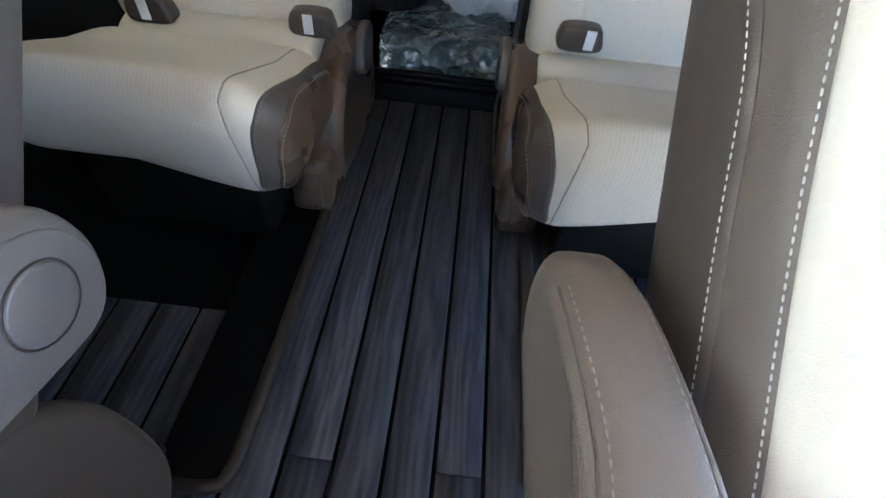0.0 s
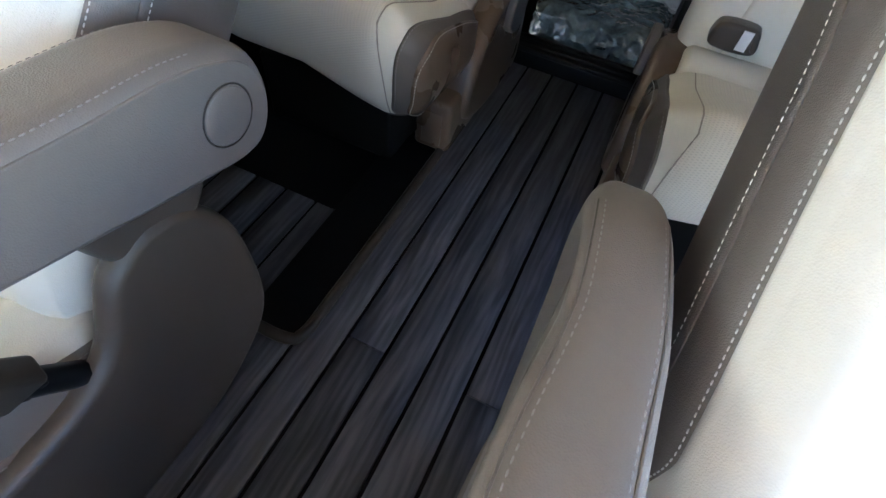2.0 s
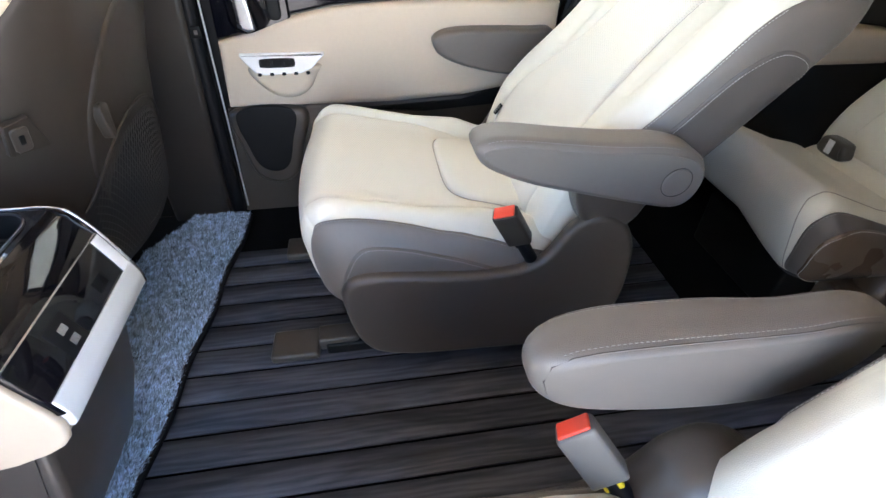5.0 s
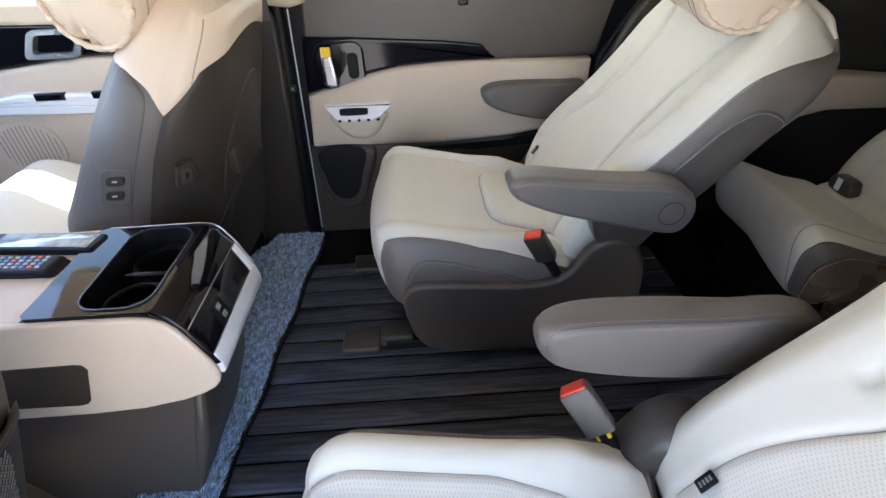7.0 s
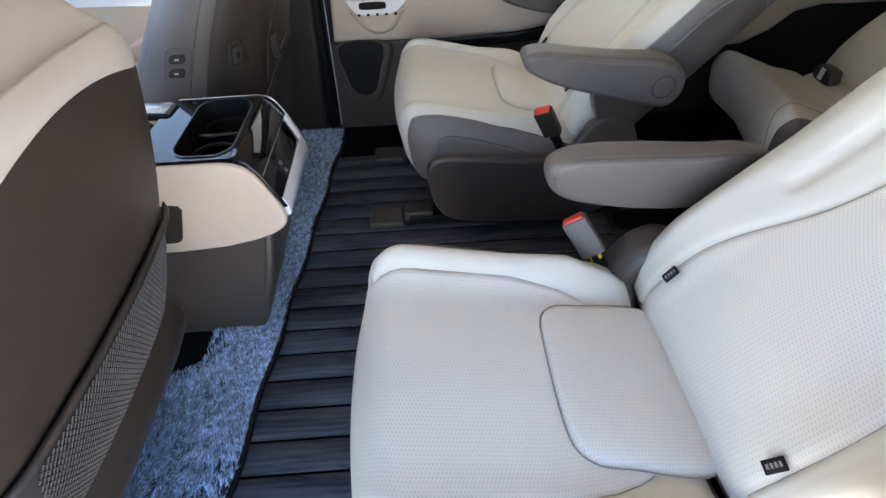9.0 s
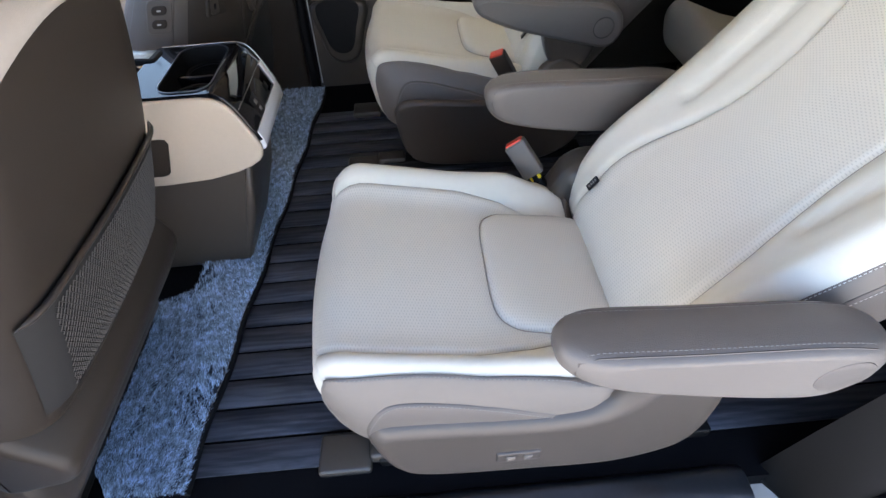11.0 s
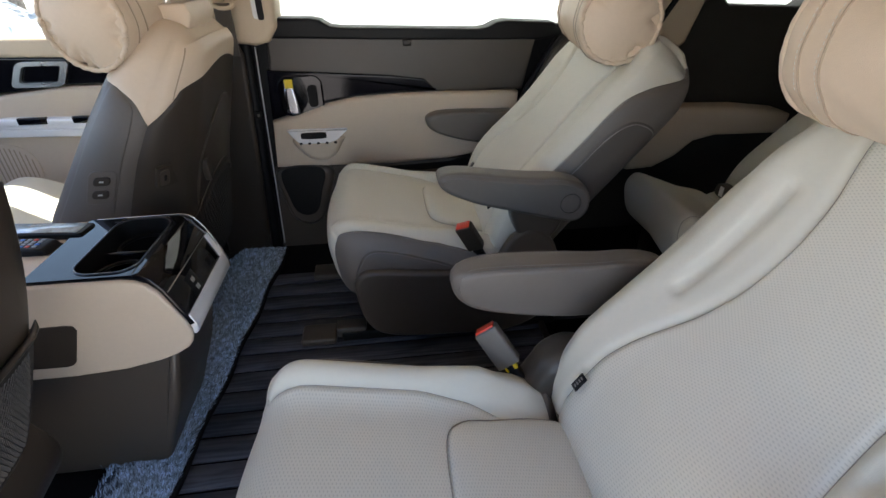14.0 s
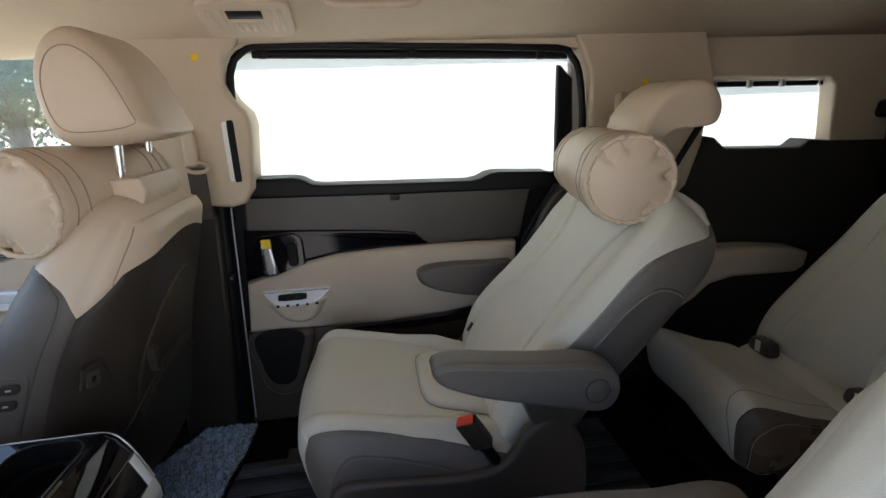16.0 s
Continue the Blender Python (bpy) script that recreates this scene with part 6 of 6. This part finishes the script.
tagged(pile, "shaggy blue-grey pile", kind="stuff")

# ---------------------------------------------------------------- cargo
FILM = material("clear_film", (0.10, 0.14, 0.15), 0.12, var=0.6, scale=30, coat=1.0)
WHITEBAG = material("white_bag", (0.72, 0.76, 0.76), 0.22, var=0.1, scale=20, coat=0.6)


def crumple(x0, x1, y0, y1, z0, z1, amp, seed, freq=14.0, n=36):
    P0, P1, faces = rounded_grid(((x1 - x0) / 2, (y1 - y0) / 2, (z1 - z0) / 2), min(x1 - x0, y1 - y0, z1 - z0) * 0.3, max(x1 - x0, y1 - y0) / n)
    bm = bmesh.new()
    c = Vector(((x0 + x1) / 2, (y0 + y1) / 2, (z0 + z1) / 2))
    vs = []
    for p in P1:
        v = Vector(p)
        k = noise.ridged_multi_fractal(v * freq + Vector((seed, 0, 0)), 0.9, 2.0, 4, 1.0, 2.0) - 1.0
        v += v.normalized() * k * amp
        v.z = max(v.z, -(z1 - z0) / 2)
        vs.append(bm.verts.new(c + v))
    for f in faces:
        bm.faces.new([vs[i] for i in f])
    return bm


pack = thing("wrapped_package", "dark package wrapped in crinkled clear film", "package", (-0.06, 1.3, -0.05))
part("wrap", crumple(-0.23, 0.115, 1.14, 1.55, -0.05, 0.10, 0.011, 3.0, 27, 90), FILM, pack)
part("carton", box(-0.19, 0.08, 1.19, 1.50, -0.045, 0.075, 0.006, 1), BLACK, pack, "dark carton inside")
bag = thing("white_bag", "bulging white plastic bag behind the seats", "bag", (0.0, 1.5, 0.09))
part("bag_body", crumple(-0.11, 0.17, 1.30, 1.62, 0.09, 0.34, 0.018, 8.0, 13, 60), WHITEBAG, bag)
jacket = thing("black_cloth", "black folded cloth behind the seats", "cloth", (-0.2, 1.5, 0.09))
part("cloth_body", crumple(-0.32, -0.12, 1.30, 1.55, 0.09, 0.22, 0.015, 12.0, 9), BLACK, jacket)

# ---------------------------------------------------------------- outside, through the front window
LEAF = material("leaves", (0.055, 0.085, 0.03), 0.6, var=0.5, scale=3)
BARK = material("bark", (0.10, 0.08, 0.06), 0.9)
CARPAINT = material("white_car_paint", (0.75, 0.76, 0.77), 0.25, coat=1.0)


def tree(x, y, h, seed):
    rng = np.random.default_rng(seed)
    ob = thing("tree", "dark green leafy tree at the edge of the lot", "tree", (x, y, -0.5), "trees beyond the van")
    lean = rng.uniform(-0.2, 0.2, 2)
    trunk = [(x + lean[0] * q, y + lean[1] * q, -0.5 + h * 0.7 * q) for q in np.linspace(0, 1, 8)]
    bm = tube(trunk, [0.16 * (1 - 0.75 * q) for q in np.linspace(0, 1, 8)], 8)
    part("trunk", bm, BARK, ob)
    tips = []
    for k in range(9):
        a, q = rng.uniform(0, 6.28), rng.uniform(0.35, 0.95)
        b = Vector(trunk[int(q * 7)])
        e = b + Vector((math.cos(a), math.sin(a), 0.5)) * rng.uniform(0.7, 1.5)
        part("limb", tube([b, (b + e) / 2 + Vector((0, 0, 0.1)), e], [0.05, 0.035, 0.015], 6), BARK, ob)
        tips += [e, (b + e) / 2]
    tips.append(Vector(trunk[-1]))
    vs, fs = [], []
    for _ in range(5200):
        t = tips[rng.integers(len(tips))]
        p = t + Vector(rng.normal(0, 0.48, 3))
        n = Vector(rng.normal(0, 1, 3)).normalized()
        u = n.orthogonal().normalized() * rng.uniform(0.05, 0.10)
        w = n.cross(u) * 0.55
        i = len(vs)
        vs += [p - u, p + w * 0.8, p + u, p - w * 0.8]
        fs.append((i, i + 1, i + 2, i + 3))
    m_ = bpy.data.meshes.new("crown")
    m_.from_pydata([tuple(v) for v in vs], [], fs)
    m_.materials.append(LEAF)
    cr_ = new("crown", m_)
    cr_.parent = ob
    cr_.matrix_parent_inverse = Matrix.Translation(-ob.location)
    tagged(cr_, kind="stuff")


for k, (tx, ty, th) in enumerate(((-8.5, -9.0, 4.2), (-9.5, -6.6, 4.8), (-9.0, -4.2, 4.4), (-8.0, -11.8, 4.6), (-11.5, -8.0, 5.2), (-11.0, -12.0, 5.0))):
    tree(tx, ty, th, 40 + k)

car = thing("parked_car", "white parked car seen through the front window", "car", (-5.2, -6.3, -0.5))
prof = [(-8.2, -0.15), (-8.3, 0.2), (-7.9, 0.36), (-7.1, 0.45), (-6.5, 0.92), (-5.2, 0.98), (-4.4, 0.55), (-4.1, 0.40), (-4.05, -0.15), (-6, -0.22)]
body = part("body", slab(prof, -6.1, -4.4, 0.12, n=80), CARPAINT, car)
part("side_window", slab([(-7.0, 0.47), (-6.45, 0.86), (-5.3, 0.90), (-4.6, 0.52)], -4.42, -4.38, 0.01, smooth=False), PIANO, car, "dark side window")
for yw in (-7.4, -4.9):
    wh = part("wheel", disc((-4.47, yw, -0.19), (1, 0, 0), 0.31, 0.10, 0.03), BLACK, car, "black tyre")
    part("rim", disc((-4.38, yw, -0.19), (1, 0, 0), 0.20, 0.02, 0.01), CHROME, wh, "silver rim")

# ---------------------------------------------------------------- floor pieces last
inner_sill = part("aisle_trim", box(0.150, 0.172, 0.145, 0.60, -0.005, 0.014, 0.003), PLASTIC)
structure(inner_sill, "taupe edge trim of the seat rail", "trim")
rail_well = part("rail_trough", box(-0.335, -0.242, 0.10, 0.62, -0.004, 0.004, 0.001), MAT)
structure(rail_well, "dark seat rail trough", "trim")
rim = smooth_line([(-0.232, 0.60), (-0.232, 0.20), (-0.236, 0.115), (-0.262, 0.098), (-0.33, 0.098)], 40)
structure(part("rail_rim", tube([(p[0], p[1], 0.006) for p in rim], 0.010, 8), SHELL), "dark taupe rim of the seat rail trough", "trim")

PITCH, GROOVE = 0.0678, 0.0064
shared = {}
rng = random.Random(11)
for k in range(-11, 8):
    xa = 0.028 + PITCH * k
    if xa < -0.93 or xa + PITCH > 0.66:
        continue
    cuts = [-0.90]
    while cuts[-1] < 1.0:
        cuts.append(cuts[-1] + (rng.choice((0.62, 1.05, 1.4)) if k % 3 == 0 and len(cuts) == 1 else 2.2))
    # planks below x -0.30 stop early; bare black floor stands for shade
    cuts[-1] = 1.02 if xa > -0.30 else 0.36
    cuts = [c_ for c_ in cuts[:-1] if c_ < cuts[-1] - 0.05] + [cuts[-1]]
    for y0, y1 in zip(cuts, cuts[1:]):
        ln = round(y1 - y0 - 0.0012, 3)
        if ln < 0.03:
            continue
        if ln not in shared:
            shared[ln] = mesh_of("plank", box(0, PITCH - GROOVE, 0, ln, -0.006, 0.0, 0.0012, 1), PLANK)
        ob = new("plank", shared[ln])
        ob.location = (xa + GROOVE / 2, y0, 0.0)
        ob.parent = floor
